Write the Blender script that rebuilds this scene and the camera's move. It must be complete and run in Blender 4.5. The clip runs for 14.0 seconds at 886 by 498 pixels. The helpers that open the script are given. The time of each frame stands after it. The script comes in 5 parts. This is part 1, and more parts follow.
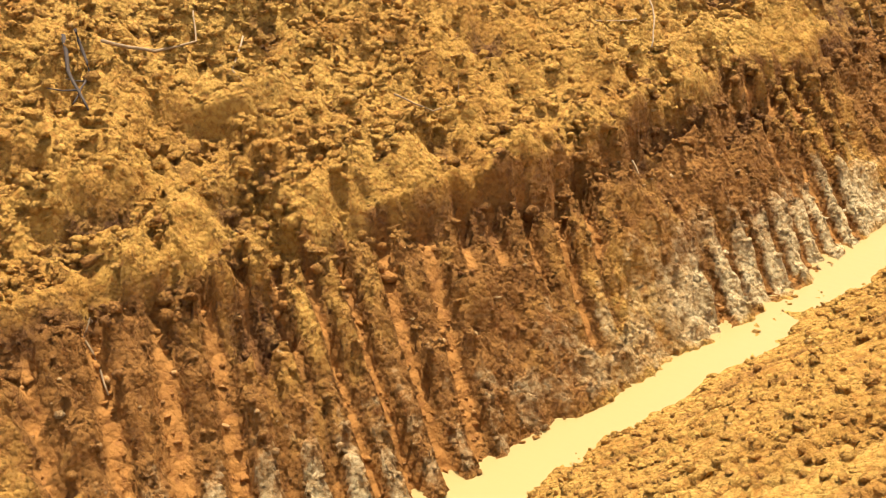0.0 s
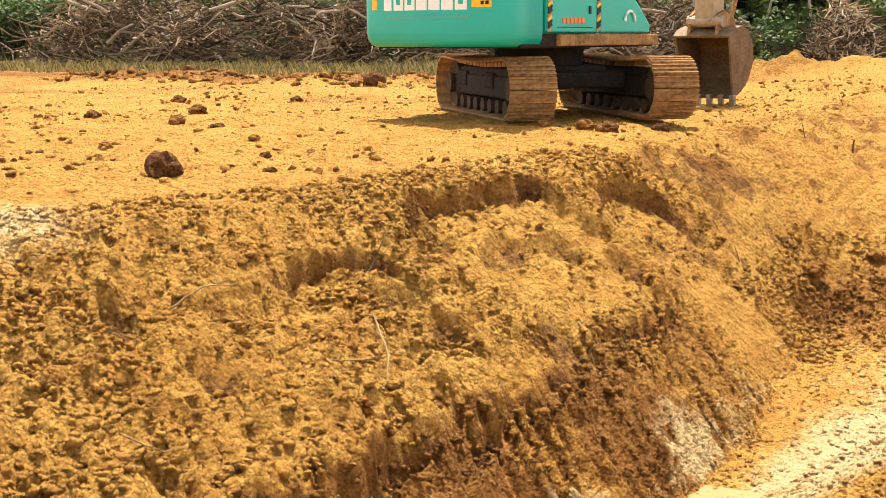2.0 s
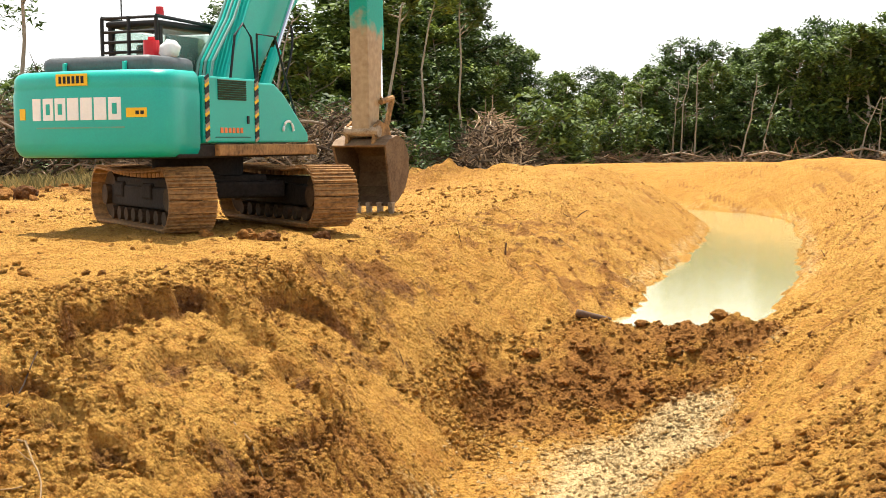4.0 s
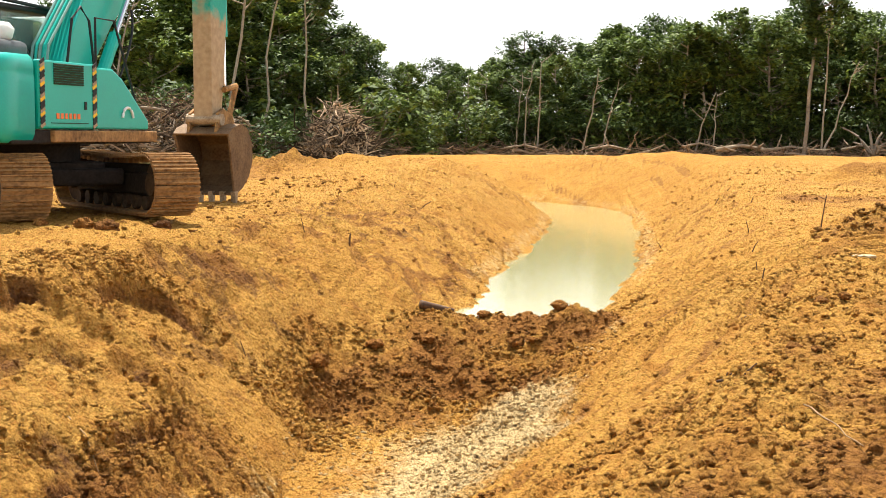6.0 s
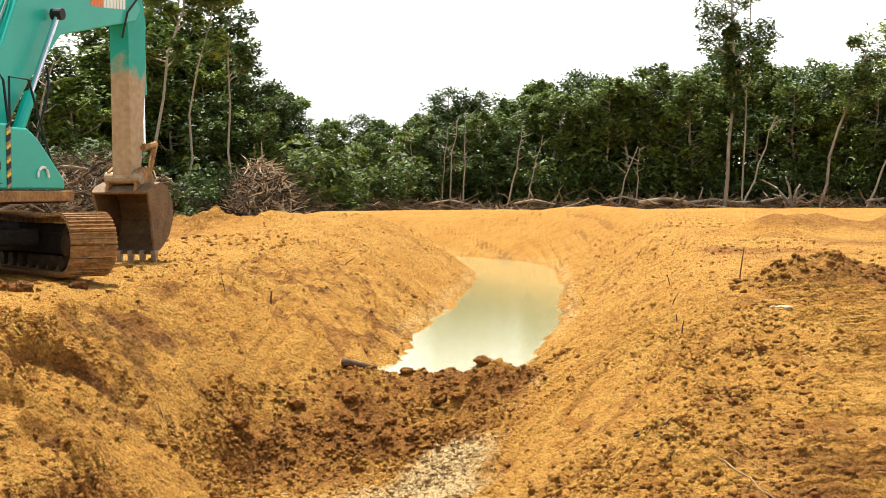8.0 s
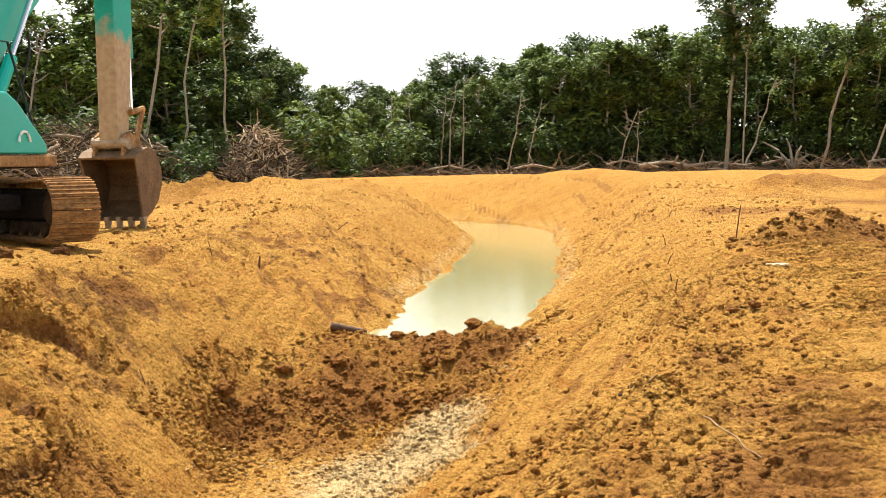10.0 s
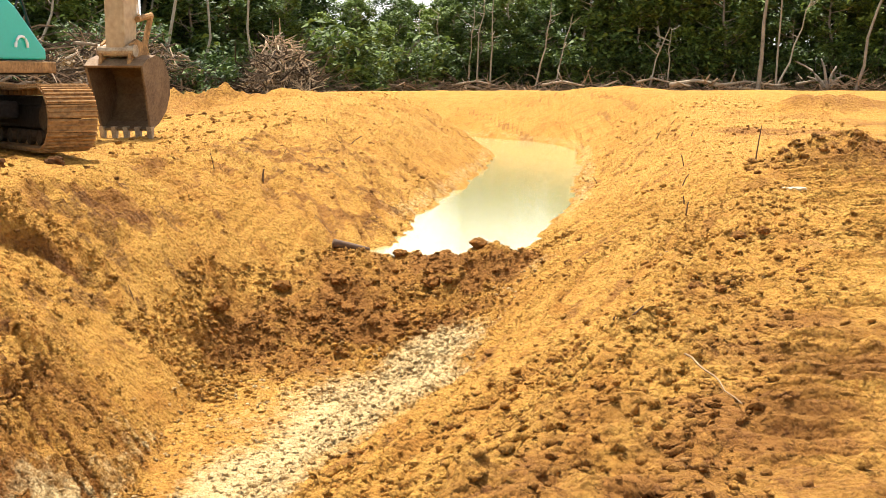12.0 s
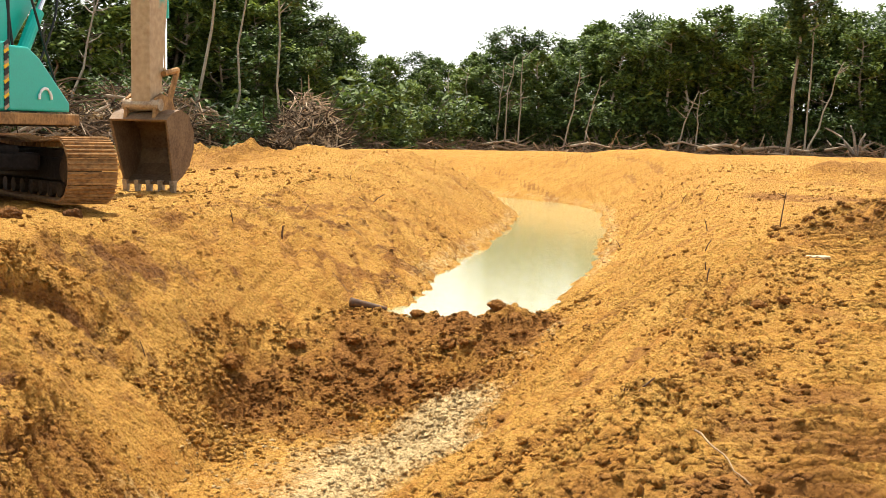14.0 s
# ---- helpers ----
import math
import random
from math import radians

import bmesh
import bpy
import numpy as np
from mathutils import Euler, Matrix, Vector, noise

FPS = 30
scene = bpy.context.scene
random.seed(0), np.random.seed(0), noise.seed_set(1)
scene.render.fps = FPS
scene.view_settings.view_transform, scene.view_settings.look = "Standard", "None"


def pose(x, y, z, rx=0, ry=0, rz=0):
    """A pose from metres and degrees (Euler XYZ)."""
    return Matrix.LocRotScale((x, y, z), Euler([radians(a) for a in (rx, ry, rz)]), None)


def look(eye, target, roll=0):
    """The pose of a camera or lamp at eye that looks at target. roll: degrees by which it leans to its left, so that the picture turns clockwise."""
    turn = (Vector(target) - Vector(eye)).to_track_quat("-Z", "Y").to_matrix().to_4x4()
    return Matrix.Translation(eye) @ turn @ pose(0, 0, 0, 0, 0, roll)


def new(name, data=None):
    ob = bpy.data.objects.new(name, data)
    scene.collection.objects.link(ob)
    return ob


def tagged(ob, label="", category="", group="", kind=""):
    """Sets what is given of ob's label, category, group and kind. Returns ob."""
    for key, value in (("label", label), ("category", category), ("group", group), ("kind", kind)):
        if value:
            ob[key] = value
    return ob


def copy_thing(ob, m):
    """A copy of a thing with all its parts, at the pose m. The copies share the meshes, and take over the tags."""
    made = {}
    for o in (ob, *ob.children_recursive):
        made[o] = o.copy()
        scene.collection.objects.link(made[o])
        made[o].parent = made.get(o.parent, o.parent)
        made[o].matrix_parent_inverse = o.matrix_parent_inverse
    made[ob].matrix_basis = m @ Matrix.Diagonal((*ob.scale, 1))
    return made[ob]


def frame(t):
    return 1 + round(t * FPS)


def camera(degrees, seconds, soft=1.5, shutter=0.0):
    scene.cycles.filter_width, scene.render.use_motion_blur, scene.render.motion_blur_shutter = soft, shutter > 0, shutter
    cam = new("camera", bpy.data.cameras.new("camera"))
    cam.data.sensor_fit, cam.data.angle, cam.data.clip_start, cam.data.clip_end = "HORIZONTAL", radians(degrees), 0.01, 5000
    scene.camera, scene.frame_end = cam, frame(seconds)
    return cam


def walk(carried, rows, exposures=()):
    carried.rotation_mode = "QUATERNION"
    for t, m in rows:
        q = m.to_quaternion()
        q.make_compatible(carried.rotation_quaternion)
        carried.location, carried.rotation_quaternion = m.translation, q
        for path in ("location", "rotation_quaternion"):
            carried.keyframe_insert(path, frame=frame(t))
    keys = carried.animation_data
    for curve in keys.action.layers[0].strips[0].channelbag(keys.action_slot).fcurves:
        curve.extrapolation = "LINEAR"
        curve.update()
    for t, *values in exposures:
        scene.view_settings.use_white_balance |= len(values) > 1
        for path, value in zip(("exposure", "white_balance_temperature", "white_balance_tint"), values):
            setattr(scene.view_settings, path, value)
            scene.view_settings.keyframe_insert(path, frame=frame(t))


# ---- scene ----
cam = camera(37.4, 14.0, 0.9)
PATH = [
    (0, (-0.404, -0.432, 1.574), (-1.522, 1.005, 0.746), -2.2),
    (0.5, (-0.397, -0.449, 1.557), (-1.529, 1.063, 0.898), -1.5),
    (1, (-0.348, -0.44, 1.481), (-1.382, 1.199, 0.987), -0.6),
    (1.5, (-0.373, -0.426, 1.458), (-1.316, 1.289, 1.045), -0.8),
    (2, (-0.37, -0.404, 1.465), (-1.234, 1.371, 1.143), -0.2),
    (2.5, (-0.364, -0.36, 1.455), (-1.084, 1.486, 1.181), -0.2),
    (3, (-0.374, -0.339, 1.461), (-0.956, 1.563, 1.248), -0.4),
    (3.5, (-0.374, -0.318, 1.452), (-0.876, 1.609, 1.265), -0.4),
    (4, (-0.363, -0.307, 1.442), (-0.755, 1.648, 1.283), -0.5),
    (4.2, (-0.358, -0.315, 1.44), (-0.712, 1.647, 1.284), -0.3),
    (6.3, (-0.338, -0.286, 1.454), (-0.468, 1.702, 1.279), 0.1),
    (6.5, (-0.323, -0.249, 1.445), (-0.433, 1.741, 1.274), -0.1),
    (7, (-0.311, -0.234, 1.446), (-0.391, 1.758, 1.287), -0.2),
    (7.5, (-0.296, -0.23, 1.451), (-0.372, 1.763, 1.299), -0.5),
    (8, (-0.253, -0.224, 1.463), (-0.302, 1.773, 1.373), -0.2),
    (8.2, (-0.23, -0.219, 1.457), (-0.293, 1.778, 1.365), 0.4),
    (10.3, (-0.044, 0.219, 1.343), (-0.106, 2.211, 1.176), -1.2),
    (10.5, (-0.012, 0.259, 1.341), (-0.118, 2.247, 1.151), -0.9),
    (11, (0.119, 0.462, 1.341), (-0.056, 2.449, 1.191), 0.9),
    (11.5, (0.2, 0.588, 1.342), (0.019, 2.563, 1.084), -0.9),
    (12, (0.239, 0.753, 1.319), (0.14, 2.733, 1.052), 0.1),
    (12.5, (0.26, 0.877, 1.32), (0.188, 2.869, 1.157), 0.7),
    (13, (0.284, 0.932, 1.329), (0.284, 2.927, 1.194), 0.6),
    (13.5, (0.331, 0.943, 1.338), (0.289, 2.937, 1.189), 0.6),
    (14, (0.34, 0.949, 1.333), (0.199, 2.936, 1.154), 1.2),
]
walk(cam, [(t, look(eye, target, roll)) for t, eye, target, roll in PATH], [(0, 0.98), (1, 1.12), (2, 1.0), (3, 0.90), (4.2, 0.74), (6.5, 0.72), (7.5, 0.72), (8.2, 0.62), (10.5, 0.68), (11.2, 0.72), (12, 0.95), (12.5, 0.90), (13, 0.70), (14, 0.70)])

# ---- light ----
SUN_EL, SUN_AZ = radians(71), radians(-24)   # azimuth clockwise from +y
sun_to = Vector((math.sin(SUN_AZ) * math.cos(SUN_EL), math.cos(SUN_AZ) * math.cos(SUN_EL), math.sin(SUN_EL)))
world = bpy.data.worlds.new("world")
scene.world = world
world.use_nodes = True
wt = world.node_tree
sky = wt.nodes.new("ShaderNodeTexSky")
sky.sky_type, sky.sun_disc = "NISHITA", False
sky.sun_elevation, sky.sun_rotation = SUN_EL, SUN_AZ
sky.air_density, sky.dust_density, sky.ozone_density = 1.0, 5.0, 0.6
# white tropical haze, thick at the horizon and thinning towards the zenith
haze = wt.nodes.new("ShaderNodeMix")
haze.data_type = "RGBA"
haze.inputs[7].default_value = (15.0, 15.2, 15.0, 1)
way = wt.nodes.new("ShaderNodeTexCoord")
updown = wt.nodes.new("ShaderNodeSeparateXYZ")
thin = wt.nodes.new("ShaderNodeMapRange")
thin.interpolation_type = "SMOOTHSTEP"
for slot, value in ((1, 0.0), (2, 0.9), (3, 0.72), (4, 0.04)):
    thin.inputs[slot].default_value = value
wt.links.new(way.outputs["Generated"], updown.inputs[0])
wt.links.new(updown.outputs[2], thin.inputs[0])
wt.links.new(thin.outputs[0], haze.inputs[0])
wt.links.new(sky.outputs[0], haze.inputs[6])
wt.links.new(haze.outputs[2], wt.nodes["Background"].inputs[0])
wt.nodes["Background"].inputs[1].default_value = 0.085
sun = new("sun", bpy.data.lights.new("sun", "SUN"))
sun.data.energy, sun.data.angle, sun.data.color = 5.0, radians(0.55), (1.0, 0.95, 0.84)
sun.matrix_world = look(tuple(sun_to * 50), (0, 0, 0))


# ---- materials ----
def mat(name, colour, rough=0.8, metal=0.0, vary=0.25, size=3.0, bump=0.3, fine=30.0, colour2=None, island=False, spec=0.3):
    """A weathered surface: broad stains, fine grain and a little relief."""
    m = bpy.data.materials.new(name)
    m.use_nodes = True
    nt = m.node_tree
    b = nt.nodes["Principled BSDF"]
    b.inputs["Roughness"].default_value, b.inputs["Metallic"].default_value = rough, metal
    b.inputs["Specular IOR Level"].default_value = spec
    co = nt.nodes.new("ShaderNodeTexCoord")
    n1, n2 = nt.nodes.new("ShaderNodeTexNoise"), nt.nodes.new("ShaderNodeTexNoise")
    n1.inputs["Scale"].default_value, n2.inputs["Scale"].default_value = size, fine
    n1.inputs["Detail"].default_value, n2.inputs["Detail"].default_value = 6, 4
    for n in (n1, n2):
        nt.links.new(co.outputs["Object"], n.inputs["Vector"])
    mix = nt.nodes.new("ShaderNodeMix")
    mix.data_type = "RGBA"
    c2 = colour2 or tuple(c * (1 - vary * 1.6) for c in colour)
    mix.inputs[6].default_value, mix.inputs[7].default_value = (*c2, 1), (*[min(1, c * (1 + vary * 0.5)) for c in colour], 1)
    add = nt.nodes.new("ShaderNodeMath")
    add.operation = "MULTIPLY_ADD"
    add.inputs[1].default_value, add.inputs[2].default_value = 0.5, 0.0
    nt.links.new(n2.outputs["Fac"], add.inputs[0])
    tot = nt.nodes.new("ShaderNodeMath")
    tot.operation = "MULTIPLY_ADD"
    tot.inputs[1].default_value = 0.55
    nt.links.new(n1.outputs["Fac"], tot.inputs[0])
    nt.links.new(add.outputs[0], tot.inputs[2])
    last = tot.outputs[0]
    if island:
        geo = nt.nodes.new("ShaderNodeNewGeometry")
        isl = nt.nodes.new("ShaderNodeMath")
        isl.operation = "MULTIPLY_ADD"
        isl.inputs[1].default_value = 0.8
        nt.links.new(geo.outputs["Random Per Island"], isl.inputs[0])
        sh = nt.nodes.new("ShaderNodeMath")
        sh.operation = "SUBTRACT"
        sh.inputs[1].default_value = 0.4
        nt.links.new(last, sh.inputs[0])
        nt.links.new(sh.outputs[0], isl.inputs[2])
        last = isl.outputs[0]
    ramp = nt.nodes.new("ShaderNodeMapRange")
    ramp.inputs[1].default_value, ramp.inputs[2].default_value = 0.3, 0.75
    nt.links.new(last, ramp.inputs[0])
    nt.links.new(ramp.outputs[0], mix.inputs[0])
    nt.links.new(mix.outputs[2], b.inputs["Base Color"])
    if bump:
        bp = nt.nodes.new("ShaderNodeBump")
        bp.inputs["Strength"].default_value, bp.inputs["Distance"].default_value = bump, 0.02
        nt.links.new(n2.outputs["Fac"], bp.inputs["Height"])
        nt.links.new(bp.outputs[0], b.inputs["Normal"])
    return m


def soil_material():
    """Sandy ochre clay; the attribute 'soil' carries r: damp red clay, g: pale clay, b: dark humus and painted shade.
    """
    m = bpy.data.materials.new("clay_soil")
    m.use_nodes = True
    nt = m.node_tree
    L = nt.links.new
    b = nt.nodes["Principled BSDF"]
    b.inputs["Roughness"].default_value, b.inputs["Specular IOR Level"].default_value = 0.92, 0.15
    co = nt.nodes.new("ShaderNodeTexCoord")

    def noise_tex(scale, detail=8, rough=0.6):
        n = nt.nodes.new("ShaderNodeTexNoise")
        n.inputs["Scale"].default_value, n.inputs["Detail"].default_value, n.inputs["Roughness"].default_value = scale, detail, rough
        L(co.outputs["Object"], n.inputs["Vector"])
        return n.outputs["Fac"]

    def between(fac, c1, c2, lo=0.35, hi=0.65):
        r = nt.nodes.new("ShaderNodeMapRange")
        r.inputs[1].default_value, r.inputs[2].default_value = lo, hi
        L(fac, r.inputs[0])
        x = nt.nodes.new("ShaderNodeMix")
        x.data_type = "RGBA"
        L(r.outputs[0], x.inputs[0])
        for slot, c in ((6, c1), (7, c2)):
            if isinstance(c, tuple):
                x.inputs[slot].default_value = (*c, 1)
            else:
                L(c, x.inputs[slot])
        return x.outputs[2]

    def crumbs(scale, warp=0.6):
        """Distance to the middle of irregular crumbs of earth."""
        v = nt.nodes.new("ShaderNodeTexVoronoi")
        v.inputs["Scale"].default_value = scale
        n = nt.nodes.new("ShaderNodeTexNoise")
        n.inputs["Scale"].default_value, n.inputs["Detail"].default_value = scale * 0.8, 3
        ad = nt.nodes.new("ShaderNodeVectorMath")
        ad.operation = "MULTIPLY_ADD"
        ad.inputs[1].default_value = (warp / scale,) * 3
        L(co.outputs["Object"], n.inputs["Vector"])
        L(n.outputs["Color"], ad.inputs[0])
        L(co.outputs["Object"], ad.inputs[2])
        L(ad.outputs[0], v.inputs["Vector"])
        return v.outputs["Distance"]

    broad, mid, fine = noise_tex(0.35), noise_tex(2.2), noise_tex(16, 10, 0.75)
    grit, lumps, grains = noise_tex(48, 6, 0.8), crumbs(13), crumbs(34)
    sand = between(broad, SAND_A, SAND_B, 0.3, 0.7)
    sand = between(mid, SAND_C, sand, 0.28, 0.52)
    sand = between(fine, SAND_D, sand, 0.33, 0.47)
    sand = between(grit, SAND_C, sand, 0.34, 0.46)
    # crevices between crumbs coloured darker, a slight painted shade
    sand = between(grains, sand, SAND_C, 0.5, 0.95)
    red = between(mid, RED_A, RED_B, 0.3, 0.7)
    red = between(fine, RED_C, red, 0.30, 0.5)
    pale = between(fine, PALE_A, PALE_B, 0.3, 0.6)
    pale = between(grit, SAND_C, pale, 0.34, 0.48)
    dark = between(fine, DARK_A, DARK_B, 0.3, 0.7)
    at = nt.nodes.new("ShaderNodeAttribute")
    at.attribute_name = "soil"
    sep = nt.nodes.new("ShaderNodeSeparateColor")
    L(at.outputs["Color"], sep.inputs[0])
    col = sand
    for ch, c in ((0, red), (1, pale), (2, dark)):
        jit = nt.nodes.new("ShaderNodeMath")
        jit.operation = "MULTIPLY_ADD"
        jit.inputs[1].default_value = 0.9
        L(noise_tex(5 + 3 * ch, 8, 0.7), jit.inputs[0])
        L(sep.outputs[ch], jit.inputs[2])
        col = between(jit.outputs[0], col, c, 0.72, 1.05)
    L(col, b.inputs["Base Color"])
    # relief: lumps, then crumbs, smeared flat where the bucket's teeth polished the clay
    rub = nt.nodes.new("ShaderNodeMapRange")
    rub.inputs[1].default_value, rub.inputs[2].default_value, rub.inputs[3].default_value, rub.inputs[4].default_value = 0.75, 0.98, 1.0, 0.12
    L(sep.outputs[0], rub.inputs[0])
    normal = None
    for src, dist in ((noise_tex(9, 6, 0.7), 0.16), (lumps, -0.06), (grains, -0.016), (grit, 0.010)):
        bp = nt.nodes.new("ShaderNodeBump")
        bp.inputs["Distance"].default_value = abs(dist)
        bp.invert = dist < 0
        L(rub.outputs[0], bp.inputs["Strength"])
        L(src, bp.inputs["Height"])
        if normal is not None:
            L(normal, bp.inputs["Normal"])
        normal = bp.outputs[0]
    L(normal, b.inputs["Normal"])
    return m


SAND_A, SAND_B, SAND_C, SAND_D = (0.54, 0.276, 0.054), (0.61, 0.352, 0.080), (0.42, 0.184, 0.034), (0.16, 0.058, 0.013)
RED_A, RED_B, RED_C = (0.27, 0.115, 0.026), (0.35, 0.155, 0.036), (0.17, 0.062, 0.016)
PALE_A, PALE_B = (0.58, 0.38, 0.155), (0.74, 0.56, 0.29)
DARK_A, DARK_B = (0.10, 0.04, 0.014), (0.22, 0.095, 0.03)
soil = soil_material()


# ---- ground ----
LATTICE = {}


def lattice(n, seed):
    if seed not in LATTICE:
        LATTICE[seed] = np.random.RandomState(seed).rand(n, n)
    return LATTICE[seed]


def vnoise(x, y, scale, seed):
    """Smooth value noise, -1..1, on numpy arrays."""
    g = lattice(128, seed)
    u, v = x * scale, y * scale
    i, j = np.floor(u).astype(int), np.floor(v).astype(int)
    fu, fv = u - i, v - j
    fu, fv = fu * fu * (3 - 2 * fu), fv * fv * (3 - 2 * fv)
    a, b, c, d = g[i % 128, j % 128], g[(i + 1) % 128, j % 128], g[i % 128, (j + 1) % 128], g[(i + 1) % 128, (j + 1) % 128]
    return 2 * ((a * (1 - fu) + b * fu) * (1 - fv) + (c * (1 - fu) + d * fu) * fv) - 1


def fbm(x, y, scale, octaves, seed, fall=0.5):
    s, a = 0, 1.0
    for o in range(octaves):
        s = s + a * vnoise(x + 7.3 * o, y - 3.1 * o, scale * 2 ** o, seed + o)
        a *= fall
    return s


# y, then x and z of: left crest, cut edge, left toe, right toe, right crest
STATIONS = np.array([
    (-30, -9.4, .15, -6.6, -1.1, -5.0, -2.15, -4.6, -2.15, -2.0, -.15),
    (0.0, -8.8, .15, -5.85, -1.1, -4.3, -2.15, -3.9, -2.15, -.95, -.15),
    (2.4, -8.3, .15, -5.25, -1.02, -3.9, -2.15, -3.65, -2.15, -.50, -.15),
    (3.7, -8.0, .15, -4.92, -1.02, -3.62, -2.15, -3.46, -2.15, -.30, -.15),
    (5.5, -7.5, .15, -4.34, -1.04, -3.32, -2.15, -3.10, -2.15, .10, -.15),
    (7.5, -6.6, .15, -4.10, -1.06, -2.94, -2.15, -2.76, -2.15, .80, -.15),
    (9.5, -5.9, .15, -3.92, -1.08, -2.75, -2.15, -2.35, -2.15, 1.38, -.15),
    (12., -5.4, .12, -4.05, -1.02, -2.95, -2.15, -1.72, -2.15, 1.95, -.15),
    (14.5, -5.3, .10, -4.25, -1.00, -3.2, -2.15, -1.5, -2.15, 2.6, -.15),
    (16.8, -5.2, .10, -3.9, -.75, -2.9, -2.0, -1.1, -2.0, 2.85, -.12),
    (19.2, -5.2, .10, -3.4, -.40, -1.15, -1.4, .10, -1.4, 3.1, -.08),
    (25., -5.2, .14, -3.0, -.35, -.80, -1.4, .85, -1.4, 3.8, -.02),
    (33., -4.9, .36, -2.6, -.15, -.20, -1.4, 1.55, -1.4, 4.6, .12),
    (37.5, -4.5, .50, -2.3, -.05, .18, -1.4, 1.85, -1.4, 5.1, .24),
    (42., -3.9, .66, -2.0, .0, .10, -1.4, 2.0, -1.4, 5.6, .42),
    (45.5, -4.0, .72, -2.6, .0, -.8, -1.4, 1.85, -1.4, 5.7, .58),
    (49., -6.4, .62, -4.9, -.1, -3.2, -1.4, .9, -1.4, 5.2, .70),
    (54., -12., .45, -9., -.25, -7., -1.4, -2.6, -1.4, 3.6, .72),
    (58., -16., .42, -13., -.25, -11., -1.4, -6.0, -1.4, .6, .55),
    (62., -20., .42, -17., -.25, -15, -1.4, -10, -1.4, -2.6, .25),
    (75., -34., .30, -31., -.25, -29, -1.4, -24, -1.4, -15, .2),
    (95., -60., .3, -56., .3, -52, .3, -48, .3, -44, .3),
])
WATER_Z = -1.2
# x, y, half-widths and depth of hollows in the steep bank
HOLLOWS = ((-5.5, 10.2, .18, .25, .22), (-5.05, 10.7, .2, .4, .2), (-4.8, 11.4, .2, .4, .2), (-5.0, 8.65, .2, .3, .22), (-4.5, 8.5, .16, .2, .18),
           (-5.2, 6.25, .2, .22, .2), (-5.95, 6.2, .15, .2, .16), (-6.6, 5.45, .14, .25, .16), (-5.95, 5.05, .2, .12, .16), (-4.7, 5.1, .16, .1, .16), (-4.0, 9.4, .2, .3, .18),
           (-5.1, 4.0, .1, .3, .2), (-4.6, 3.5, .16, .2, .25), (-5.45, 3.15, .14, .3, .2), (-4.05, 6.6, .12, .5, .2), (-3.8, 7.5, .12, .45, .22), (-4.4, 12.0, .18, .3, .18))


def smooth(a, lo, hi):
    t = np.clip((a - lo) / (hi - lo), 0, 1)
    return t * t * (3 - 2 * t)


BOWLS = ((-4.85, 10.9, 0.95, 1.5, 0.30), (-4.3, 13.6, 0.8, 1.2, 0.26), (-5.2, 8.3, 0.5, 0.7, 0.22))


def bowl(x, y, k):
    """Place across and along a slipped slice of the bank, and how far inside it."""
    bx, by, rx, ry, dep = BOWLS[k]
    u = (x - bx) / rx + 0.22 * fbm(x, y, 1.8, 3, 44)
    v = (y - by) / ry + 0.22 * fbm(x, y, 1.8, 3, 43)
    return u, u * u + v * v, 1 - smooth(u * u + v * v, 0.82, 1.0)


def calm(x, y):
    return np.maximum(bowl(x - 0.15, y, 0)[2], bowl(x - 0.15, y, 1)[2])


